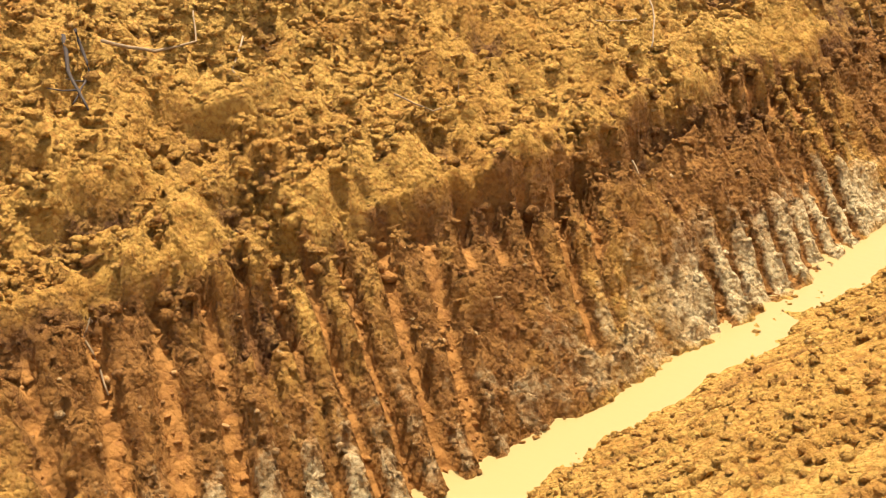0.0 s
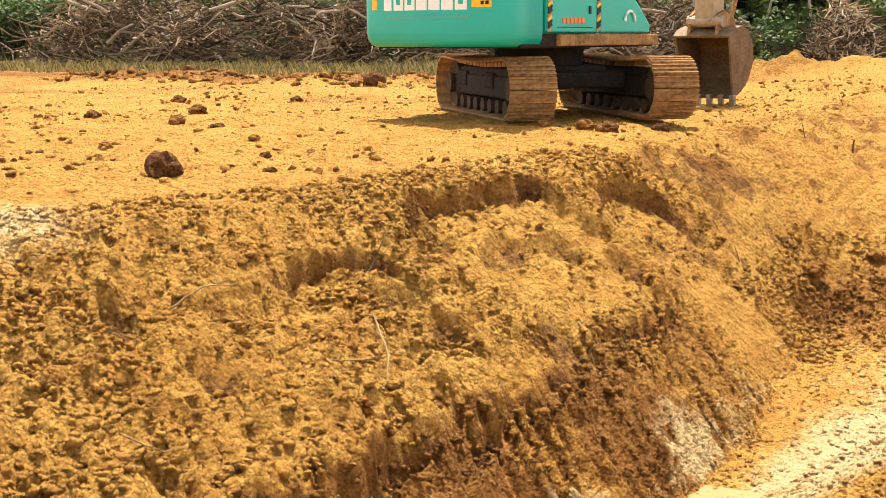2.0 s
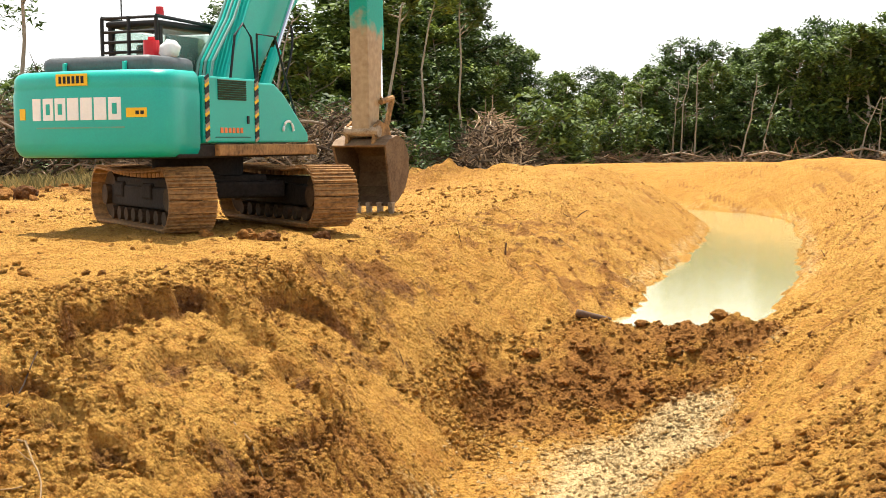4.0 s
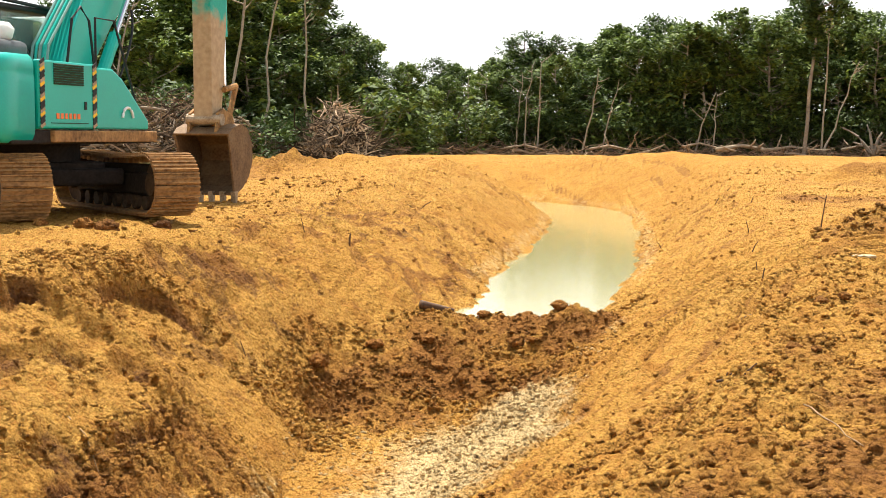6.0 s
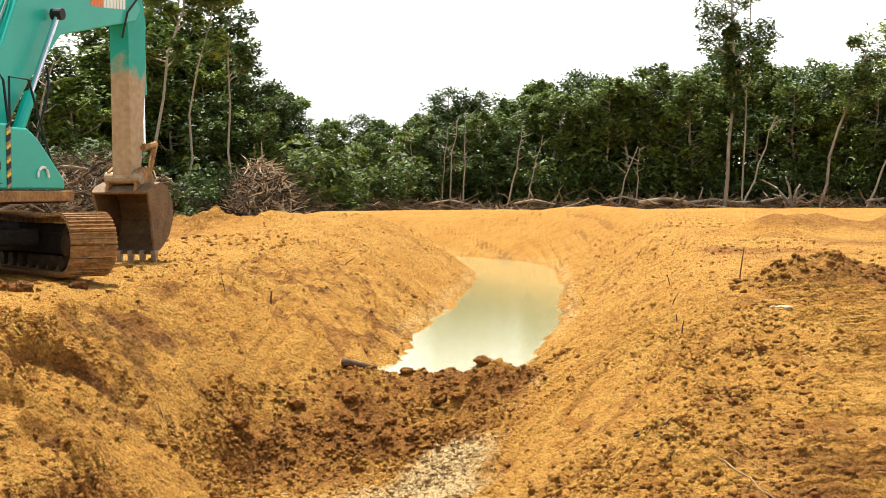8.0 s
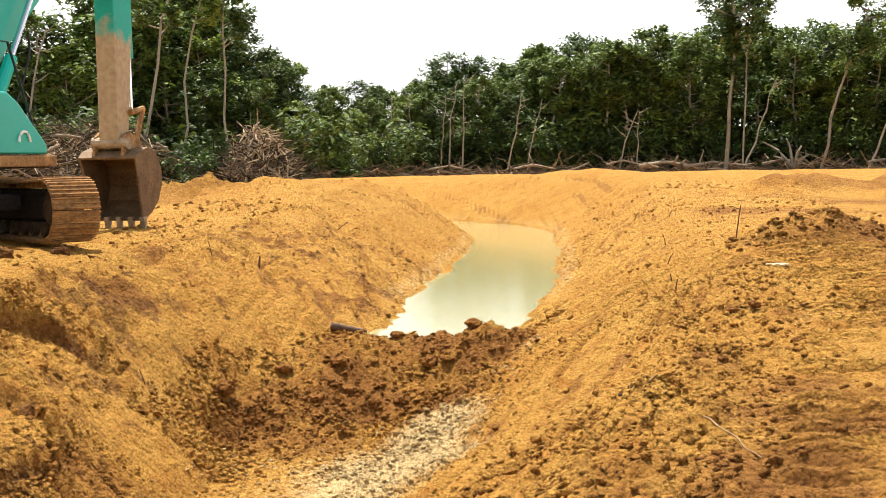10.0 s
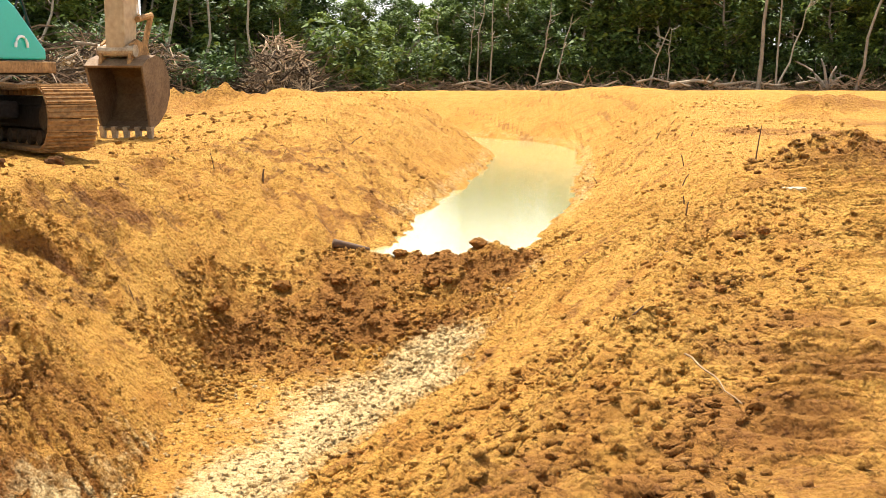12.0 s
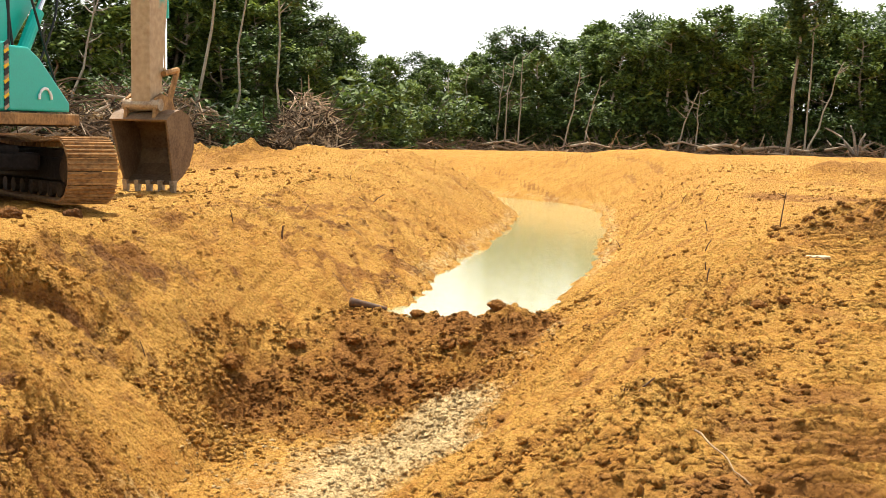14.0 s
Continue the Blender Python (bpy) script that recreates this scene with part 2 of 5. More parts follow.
def terrain(x, y, detail=True):
    """Height of the ground and the three soil masks at points of the plan."""
    x, y = np.asarray(x, float), np.asarray(y, float)
    wob = 0.12 * fbm(x * 0, y, 0.9, 3, 60)
    xs = x - wob * smooth(y, 2, 8)
    S = [np.interp(y, STATIONS[:, 0], STATIONS[:, k]) for k in range(1, 11)]
    lc, lcz, lm, lmz, lt, ltz, rt, rtz, rc, rcz = S
    z = np.full(x.shape, 0.0)
    far = smooth(y, 30, 90)
    flat_l = lcz + (0.20 - lcz) * smooth(lc - xs, 0, 4)
    flat_r = rcz + (0.45 * smooth(y, 30, 58) - 0.15 * smooth(y, 75, 95) - rcz) * smooth(xs - rc, 0.5, 6)
    def seg(a, az, b, bz):
        return az + (bz - az) * np.clip((xs - a) / np.maximum(b - a, 1e-3), 0, 1)
    z = np.where(xs < lc, flat_l, seg(lc, lcz, lm, lmz))
    z = np.where(xs > lm, seg(lm, lmz, lt, ltz), z)
    z = np.where(xs > lt, seg(lt, ltz, rt, rtz), z)
    z = np.where(xs > rt, seg(rt, rtz, rc, rcz), z)
    z = np.where(xs > rc, flat_r, z)
    z = z - 0.42 * smooth(y, 66, 82) * (1 - smooth(y, 300, 900))
    # rounded crests
    z = z - 0.10 * np.exp(-((xs - lc) / 0.5) ** 2) - 0.06 * np.exp(-((xs - rc) / 0.6) ** 2)
    # the plug of earth that dams the water
    in_ditch = smooth(xs, lt - 1.0, lt + 0.1) * (1 - smooth(xs, rt + 0.9, rt + 1.9))
    plug = smooth(y + 0.4 * vnoise(x, y, 0.8, 71), 14.9, 15.9) * (1 - smooth(y + 0.3 * vnoise(x, y, 0.9, 72) + 0.35 * np.clip(x + 1.5, 0, 2), 18.7, 19.3))
    top = -1.10 - 0.50 * np.maximum(0, 18.3 - 0.3 * np.clip(x + 1.0, 0, 2) - y) + 0.10 * vnoise(x, y, 0.7, 73) + 0.30 * np.exp(-((x - lm) / 1.1) ** 2)
    lift = plug * in_ditch
    z = np.where(top > z, z + (top - z) * lift, z)
    # masks
    near = 1 - smooth(y, 10.5, 14)
    wall = smooth(xs, lm - 0.10, lm + 0.12) * (1 - smooth(xs, lt - 0.1, lt + 0.05)) * near
    red = np.maximum(wall * (0.52 + 0.3 * vnoise(x, y, 1.1, 80)), lift * (0.52 + 0.3 * vnoise(x, y, 1.6, 84)))
    red = np.maximum(red, 0.45 * smooth(xs, rc - 0.1, rc + 0.9) * (0.6 + vnoise(x * 0.6, y, 0.5, 81) + 0.5 * vnoise(x * 0.5, y, 3.0, 82)) * (1 - smooth(y, 30, 50)))
    red = np.maximum(red, 0.42 * smooth(lc - xs, 0.5, 2) * smooth(y, 15, 20) * (0.4 + vnoise(x, y, 0.35, 83)))
    red = np.where(xs > rt, np.minimum(red, 0.62), red)
    t_wall = np.clip((xs - lm) / np.maximum(lt - lm, 0.1), 0, 1)
    pale = wall * smooth(t_wall, 0.55, 1.0) * (0.5 + 0.5 * smooth(y, 1, 9)) * 0.4
    pale = np.maximum(pale, (0.72 + 0.35 * vnoise(x, y, 1.4, 46)) * smooth(xs, lt - 0.2, rt) * (1 - smooth(xs, rt + 0.9, rt + 2.1)) * (1 - 0.8 * lift) * smooth(y, 7, 10) * (1 - smooth(y, 17.5, 18.5)))
    pale = np.maximum(pale, 0.6 * np.exp(-((x + 7.6) ** 2 / 1.2 + (y - 6.6) ** 2 / 1.0)))
    pale = np.maximum(pale, 0.35 * np.exp(-((z - WATER_Z - 0.12) / 0.16) ** 2) * smooth(y, 19, 24))
    dark = 0.14 * lift * smooth(fbm(x, y, 1.3, 3, 85), -0.2, 0.6)
    if detail:
        amp = 1 - smooth(y, 30, 80) * 0.5
        slope_l = smooth(xs, lc - 0.6, lc + 0.3) * (1 - smooth(xs, lm + 0.0, lm + 0.3)) * (1 - smooth(y, 14, 20) * 0.6)
        slope_l = slope_l * (1 - 0.7 * calm(xs, y))
        damr = lift
        rough = 0.024 + 0.022 * slope_l + 0.03 * damr
        lumps = fbm(x, y, 1.7, 6, 10, 0.62)
        z = z + amp * rough * lumps
        clod = np.abs(fbm(x, y, 2.6, 4, 30, 0.6))
        z = z + amp * (0.045 * slope_l + 0.05 * damr + 0.012) * (0.35 - clod)
        cell = np.maximum(0, fbm(x, y, 4.5, 4, 36, 0.65))
        z = z + amp * (0.05 * slope_l + 0.05 * damr + 0.022 * (1 - smooth(y, 15, 40))) * cell
        billow = np.abs(vnoise(x, y, 8.0, 38)) + 0.6 * np.abs(vnoise(x, y, 15.0, 39)) * (1 - smooth(y, 10, 16))
        z = z + amp * (0.045 * slope_l + 0.04 * damr + 0.022) * (1 - smooth(y, 16, 30)) * (0.5 - billow) * (1 - smooth(xs, lm + 0.05, lm + 0.2) * (1 - smooth(xs, rt, rt + 0.3)))
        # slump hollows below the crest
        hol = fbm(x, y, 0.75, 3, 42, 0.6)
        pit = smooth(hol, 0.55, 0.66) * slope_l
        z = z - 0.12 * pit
        # the pits' shade goes into the soil colour as well
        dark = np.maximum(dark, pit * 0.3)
        # caved-in hollows, the shade inside them painted with the dark mask
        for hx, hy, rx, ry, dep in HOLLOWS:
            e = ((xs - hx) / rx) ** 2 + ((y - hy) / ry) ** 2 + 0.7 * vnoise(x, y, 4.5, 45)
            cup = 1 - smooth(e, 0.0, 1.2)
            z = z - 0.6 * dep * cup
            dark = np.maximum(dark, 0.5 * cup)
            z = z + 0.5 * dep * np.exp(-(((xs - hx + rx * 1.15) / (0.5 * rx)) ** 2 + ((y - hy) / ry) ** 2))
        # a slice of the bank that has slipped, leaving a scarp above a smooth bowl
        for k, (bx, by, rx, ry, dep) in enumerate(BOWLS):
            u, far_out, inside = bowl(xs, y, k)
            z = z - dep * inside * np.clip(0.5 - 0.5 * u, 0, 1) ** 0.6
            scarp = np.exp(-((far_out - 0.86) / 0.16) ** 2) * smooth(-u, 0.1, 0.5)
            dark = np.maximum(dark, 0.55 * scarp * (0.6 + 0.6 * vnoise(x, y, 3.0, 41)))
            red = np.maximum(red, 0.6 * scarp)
        # bucket-teeth grooves down the cut wall
        yy = y + 0.55 * (xs - lm) + 0.05 * vnoise(x * 0.5, y, 1.5, 49)
        u = yy / 0.235 + 0.9 * vnoise(x * 0.15, yy, 0.9, 50)
        saw = np.abs((u % 1.0) - 0.5) * 2
        keep = smooth(vnoise(x * 0.8, yy, 1.6, 51) + 0.35 * vnoise(x, y, 4, 48), -0.5, -0.1)
        trough = smooth(saw + 0.25 * vnoise(x, yy, 2.2, 40), 0.50, 0.66) * keep
        body_w = smooth(t_wall, 0.0, 0.1) * (1 - smooth(t_wall, 0.85, 1.0))
        z = z - wall * trough * 0.12 * body_w
        crumb = wall * (1 - trough)
        z = z + crumb * 0.07 * fbm(x, y, 5, 4, 55, 0.75)
        red = np.maximum(red, wall * trough * 0.9)
        pale = np.maximum(pale, crumb * (0.12 + 0.62 * smooth(t_wall, 0.3, 0.9)) * (0.75 + 0.5 * vnoise(x, y, 1.3, 47)))
        pale = pale * (1 - 0.75 * wall * trough)
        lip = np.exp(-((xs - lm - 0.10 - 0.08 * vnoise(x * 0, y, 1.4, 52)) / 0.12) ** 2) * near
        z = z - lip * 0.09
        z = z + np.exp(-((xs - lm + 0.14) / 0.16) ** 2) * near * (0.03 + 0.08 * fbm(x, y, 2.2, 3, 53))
        # overhang shadow below the cut edge, painted into the dark mask
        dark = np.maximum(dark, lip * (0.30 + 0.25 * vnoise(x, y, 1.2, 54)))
        # scrape marks running down the banks farther on
        bank = (smooth(xs, rt, rt + 0.3) * (1 - smooth(xs, rc - 0.2, rc + 0.2)) + smooth(xs, lc, lc + 0.4) * (1 - smooth(xs, lt - 0.3, lt)) * smooth(y, 15, 20))
        ys = (y - 2.2 * np.abs(xs - 0.5 * (lt + rt))) * 0.45
        scr = 0.9 * vnoise(x * 0.04, ys, 5.0, 56) + 0.9 * vnoise(x * 0.04, ys, 12.0, 66) + 0.2 * vnoise(x, y, 6.0, 65)
        z = z + bank * 0.055 * scr * (1 - 0.6 * smooth(y, 40, 70))
        red = np.maximum(red, bank * 0.5 * smooth(-scr + 0.6 * vnoise(x, y, 0.8, 67), 0.1, 0.9))
        lb = smooth(xs, lc - 0.5, lc + 0.3) * (1 - smooth(xs, lt - 0.8, lt - 0.2)) * smooth(y, 11, 14) * (1 - smooth(y, 24, 34))
        patchy = smooth(fbm(x, y, 1.1, 4, 68, 0.6), -0.05, 0.55) * lb
        red = np.maximum(red, 0.58 * patchy)
        dark = np.maximum(dark, 0.45 * smooth(fbm(x, y, 1.6, 4, 69, 0.6), 0.45, 0.8) * lb)
        z = z + 0.07 * patchy * np.abs(fbm(x, y, 3.0, 4, 70, 0.6))
        z = z + 0.10 * smooth(y, 38, 50) * fbm(x, y, 0.22, 4, 74) * (1 - bank)
        z = z + bank * 0.035 * vnoise(x * 0.1, ys, 0.9, 57)
        # cleat prints on the level bank
        flat = smooth(xs, rc + 0.75, rc + 1.15) * (1 - smooth(xs, rc + 5, rc + 7)) * smooth(y, 3, 5) * (1 - smooth(y, 20, 30))
        cl = (y + 0.06 * vnoise(x, y, 0.7, 58)) / 0.21
        cl = np.abs((cl % 1.0) - 0.5) * 2
        worn = smooth(vnoise(x * 0.7, y * 1.6, 1.3, 62) + 0.5 * vnoise(x * 0.8, y * 3, 2.4, 63), -0.5, 0.3)
        z = z + flat * worn * 0.10 * (smooth(cl, 0.35, 0.75) - 0.5)
        # rough torn strip along the crest of the bank
        torn = np.exp(-((xs - rc - 0.35 - 0.25 * vnoise(x * 0, y, 0.6, 64)) / 0.55) ** 2) * smooth(y, 2, 5) * (1 - smooth(y, 17, 22))
        z = z + torn * (0.05 + 0.075 * fbm(x, y, 2.3, 5, 75, 0.65))
        red = np.maximum(red, torn * (0.30 + 0.32 * vnoise(x, y, 1.1, 76)))
        dark = np.maximum(dark, 0.2 * torn * smooth(fbm(x, y, 1.5, 4, 77, 0.6), 0.25, 0.7))
        # loose earth heaped on the level right bank, tailing off sideways
        hy = y - 19.7 + 0.10 * (x - 4.6)
        heap = (0.38 * np.exp(-((x - 4.75) / 0.85) ** 2 - (hy / 0.75) ** 2) + 0.24 * smooth(x, 4.6, 5.4) * (1 - smooth(x, 8, 12)) * np.exp(-(hy / 0.7) ** 2))
        z = z + heap * (1 + 0.4 * fbm(x, y, 1.8, 4, 59))
        dark = np.maximum(dark, np.clip(heap * 3.0, 0, 0.36))
        red = np.maximum(red, 0.6 * np.exp(-((x - 5.2) / 2.0) ** 2 - ((y - 18.4) / 1.6) ** 2) * (0.8 + 0.5 * vnoise(x, y, 1.3, 78)))
        # bulldozed spoil behind the machine and a low bank across the far right
        spoil = 0.52 * np.exp(-((x + 9.0) / 3.0) ** 2 - ((y - 37.5) / 2.2) ** 2) + 0.14 * np.exp(-((x + 6.2) / 1.6) ** 2 - ((y - 39.0) / 2.4) ** 2)
        z = z + spoil * (1 + 0.55 * fbm(x, y, 0.9, 5, 86, 0.65))
        berm = 0.50 * np.exp(-((y - 37 - 0.12 * x) / 1.2) ** 2) * smooth(x, 6.8, 8.8)
        z = z + berm * (1 + 0.5 * fbm(x, y, 0.9, 4, 87))
        red = np.maximum(red, np.clip(berm * 1.6, 0, 0.5))
        z = z - 0.13 * np.exp(-((x + 7.4) / 2.2) ** 2 - ((y - 26.5) / 3.0) ** 2)
        ridge = 0.30 * np.exp(-((y - 31.0 - 0.1 * x) / 1.6) ** 2) * smooth(-x, 7, 11)
        z = z + ridge * (0.8 + 0.6 * fbm(x, y, 0.9, 4, 61))
        red = np.maximum(red, np.clip(ridge * 2.2, 0, 0.7))
    dark = np.maximum(dark, 0.5 * smooth(y + 0.8 * vnoise(x, y, 0.5, 98), 33, 37) * (1 - smooth(x + 0.15 * y, -6, -3)) * (1 - smooth(y, 400, 800)))
    dark = np.maximum(dark, 0.6 * smooth(y, 88, 96) * (1 - smooth(y, 400, 800)))
    return z, red, pale, dark


def spaced(start, stop, first, grow):
    out, s = [start], first
    while out[-1] < stop:
        out.append(out[-1] + s)
        s *= grow
    return out


gx = np.array([-v for v in spaced(10, 3500, 0.10, 1.06)][::-1] + list(np.arange(-9.95, -6.2, 0.05)) + list(np.arange(-6.2, -2.0, 0.026)) + list(np.arange(-2.0, 4.0, 0.04)) + spaced(4.0, 3500, 0.07, 1.055))
gy = np.array([-v for v in spaced(0, 3000, 0.2, 1.16)][:0:-1] + list(np.arange(0, 2.5, 0.08)) + list(np.arange(2.5, 9.0, 0.026)) + list(np.arange(9.0, 14.0, 0.038)) + list(np.arange(14.0, 20.0, 0.055)) + spaced(20.0, 3500, 0.065, 1.017))
X, Y = np.meshgrid(gx, gy)
Z, M_RED, M_PALE, M_DARK = terrain(X.ravel(), Y.ravel())
nx, ny = len(gx), len(gy)
idx = np.arange(nx * ny).reshape(ny, nx)
quads = np.stack([idx[:-1, :-1], idx[:-1, 1:], idx[1:, 1:], idx[1:, :-1]], -1).reshape(-1, 4)
me = bpy.data.meshes.new("ground")
me.vertices.add(nx * ny)
xf, yf = X.ravel(), Y.ravel()
LM = np.interp(yf, STATIONS[:, 0], STATIONS[:, 3])
LC = np.interp(yf, STATIONS[:, 0], STATIONS[:, 1])
nearw = (1 - smooth(yf, 10.5, 14))
on_slope = smooth(xf, LC - 0.3, LC + 0.3) * (1 - smooth(xf, LM + 0.1, LM + 0.3)) * (1 - smooth(yf, 13, 18))
push = 0.08 * np.exp(-((xf - LM + 0.05) / 0.16) ** 2) * nearw * (0.55 + 0.6 * vnoise(xf * 0, yf, 1.6, 91))
push = push + on_slope * 0.045 * fbm(xf, yf, 2.4, 4, 92, 0.6)
push_y = on_slope * 0.06 * fbm(xf, yf, 3.1, 3, 96, 0.6)
me.vertices.foreach_set("co", np.stack([xf + push, yf + push_y, Z], -1).ravel())
me.loops.add(quads.size)
me.loops.foreach_set("vertex_index", quads.ravel().astype(np.int32))
me.polygons.add(len(quads))
me.polygons.foreach_set("loop_start", np.arange(0, quads.size, 4, dtype=np.int32))
me.update()
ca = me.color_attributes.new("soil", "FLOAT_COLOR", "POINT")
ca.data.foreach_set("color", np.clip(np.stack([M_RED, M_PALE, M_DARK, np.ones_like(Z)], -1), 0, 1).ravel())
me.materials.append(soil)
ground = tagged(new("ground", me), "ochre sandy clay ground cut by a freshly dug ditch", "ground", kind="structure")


def height(x, y):
    return float(terrain(np.array([x]), np.array([y]))[0][0])


# ---- water ----
def sheet(name, pts, z, material):
    bm = bmesh.new()
    vs = [bm.verts.new((x, y, z)) for x, y in pts]
    bm.faces.new(vs)
    bmesh.ops.triangulate(bm, faces=bm.faces[:])
    m = bpy.data.meshes.new(name)
    bm.to_mesh(m)
    bm.free()
    m.materials.append(material)
    return new(name, m)


def water_material(name, colour, rough, ripple, scale):
    m = bpy.data.materials.new(name)
    m.use_nodes = True
    nt = m.node_tree
    b = nt.nodes["Principled BSDF"]
    b.inputs["Base Color"].default_value, b.inputs["Roughness"].default_value, b.inputs["IOR"].default_value = (*colour, 1), rough, 1.33
    co = nt.nodes.new("ShaderNodeTexCoord")
    mp = nt.nodes.new("ShaderNodeMapping")
    mp.inputs["Scale"].default_value = (scale, scale * 2.2, scale)
    n = nt.nodes.new("ShaderNodeTexNoise")
    n.inputs["Detail"].default_value = 3
    bp = nt.nodes.new("ShaderNodeBump")
    bp.inputs["Strength"].default_value, bp.inputs["Distance"].default_value = ripple, 0.01
    for a, c in ((co.outputs["Object"], mp.inputs[0]), (mp.outputs[0], n.inputs["Vector"]), (n.outputs["Fac"], bp.inputs["Height"]), (bp.outputs[0], b.inputs["Normal"])):
        nt.links.new(a, c)
    return m


pond = water_material("muddy_green_water", (0.33, 0.31, 0.15), 0.05, 0.12, 3.0)
puddle = water_material("milky_puddle", (0.30, 0.215, 0.075), 0.35, 0.05, 2.0)
water = tagged(sheet("water", [(-3.5, 18.75), (-1.2, 18.6), (0.3, 18.15), (3.6, 17.6), (5, 44), (4, 60), (-12, 76), (-34, 82), (-34, 66), (-12, 50), (-4, 44)], WATER_Z, pond), "still murky green water standing in the ditch", "water", kind="structure")
seep = tagged(sheet("water", [(-6.0, -25), (-3.0, -25), (-2.1, 4), (-1.6, 9.6), (-3.0, 9.6), (-4.2, 4)], -2.115, puddle), "narrow strip of milky yellow seepage water", "water", kind="structure")


# ---- helpers for things ----
def part(name, bm, material, parent=None, label="", smooth_faces=False):
    m = bpy.data.meshes.new(name)
    if smooth_faces:
        for f in bm.faces:
            f.smooth = True
    bm.to_mesh(m)
    bm.free()
    m.materials.append(material)
    ob = new(name, m)
    ob.parent = parent
    if label:
        ob["label"] = label
    return ob


def empty(name, m):
    ob = new(name)
    ob.matrix_world = m
    ob.empty_display_size = 0.2
    return ob


def raw_mesh(name, verts, faces, material, parent=None):
    m = bpy.data.meshes.new(name)
    m.from_pydata(verts, [], faces)
    m.update()
    m.materials.append(material)
    ob = new(name, m)
    ob.parent = parent
    return ob


def tube(points, radii, sides=6):
    """Verts and faces of a tapering tube along points."""
    vs, fs = [], []
    pts = [Vector(p) for p in points]
    for i, p in enumerate(pts):
        d = (pts[min(i + 1, len(pts) - 1)] - pts[max(i - 1, 0)]).normalized()
        a = d.orthogonal().normalized()
        b = d.cross(a)
        for k in range(sides):
            t = 2 * math.pi * k / sides
            vs.append(tuple(p + (a * math.cos(t) + b * math.sin(t)) * radii[i]))
    for i in range(len(pts) - 1):
        for k in range(sides):
            q, n = i * sides, (k + 1) % sides
            fs.append((q + k, q + n, q + sides + n, q + sides + k))
    fs.append(tuple(range(sides))[::-1])
    fs.append(tuple((len(pts) - 1) * sides + k for k in range(sides)))
    return vs, fs


def merge(pieces):
    vs, fs = [], []
    for v, f in pieces:
        o = len(vs)
        vs += v
        fs += [tuple(i + o for i in q) for q in f]
    return vs, fs


bark = mat("grey_bark", (0.30, 0.25, 0.19), 0.9, 0, 0.4, 2, 0.5, 12)
pale_bark = mat("pale_bark", (0.36, 0.31, 0.23), 0.85, 0, 0.3, 2, 0.4, 12)
dead_wood = mat("dry_dead_wood", (0.29, 0.205, 0.13), 0.9, 0, 0.45, 1.5, 0.4, 14, island=True)


def leaf_material(name, c1, c2):
    m = mat(name, c1, 0.6, 0, 0.3, 0.6, 0, 6, colour2=c2, island=True)
    b = m.node_tree.nodes["Principled BSDF"]
    b.inputs["Transmission Weight"].default_value = 0.0
    tr = m.node_tree.nodes.new("ShaderNodeBsdfTranslucent")
    ms = m.node_tree.nodes.new("ShaderNodeMixShader")
    ms.inputs[0].default_value = 0.25
    out = m.node_tree.nodes["Material Output"]
    src = b.inputs["Base Color"].links[0].from_socket
    m.node_tree.links.new(src, tr.inputs[0])
    m.node_tree.links.new(b.outputs[0], ms.inputs[1])
    m.node_tree.links.new(tr.outputs[0], ms.inputs[2])
    m.node_tree.links.new(ms.outputs[0], out.inputs[0])
    return m


LEAF = [leaf_material("leaf_green", (0.145, 0.205, 0.042), (0.045, 0.075, 0.016)),
        leaf_material("leaf_bright", (0.215, 0.275, 0.05), (0.075, 0.12, 0.022)),
        leaf_material("leaf_deep", (0.095, 0.145, 0.034), (0.03, 0.055, 0.014)),
        leaf_material("leaf_yellow", (0.26, 0.24, 0.05), (0.12, 0.12, 0.03))]


def leaves(rng, centres, spread, n, size):
    """Many small leaf pieces scattered in flattened clumps round the centres."""
    vs, fs = [], []
    for c, s in zip(centres, spread):
        for _ in range(n):
            d = Vector((rng.gauss(0, 1), rng.gauss(0, 1), rng.gauss(0, 0.7)))
            d = d.normalized() * (rng.random() ** 0.4) * s
            p = Vector(c) + d
            a = Vector((rng.uniform(-1, 1), rng.uniform(-1, 1), rng.uniform(-0.5, 0.5))).normalized()
            up = Vector((rng.uniform(-0.7, 0.7), rng.uniform(-0.7, 0.7), 1)).normalized()
            b = up.cross(a).normalized()
            l, w = size * rng.uniform(0.6, 1.3), size * rng.uniform(0.25, 0.5)
            o = len(vs)
            vs += [tuple(p - a * l - b * w), tuple(p + a * l - up * w * 0.5), tuple(p - a * l * 0.3 + b * w * 1.7)]
            fs += [(o, o + 1, o + 2)]
    return vs, fs


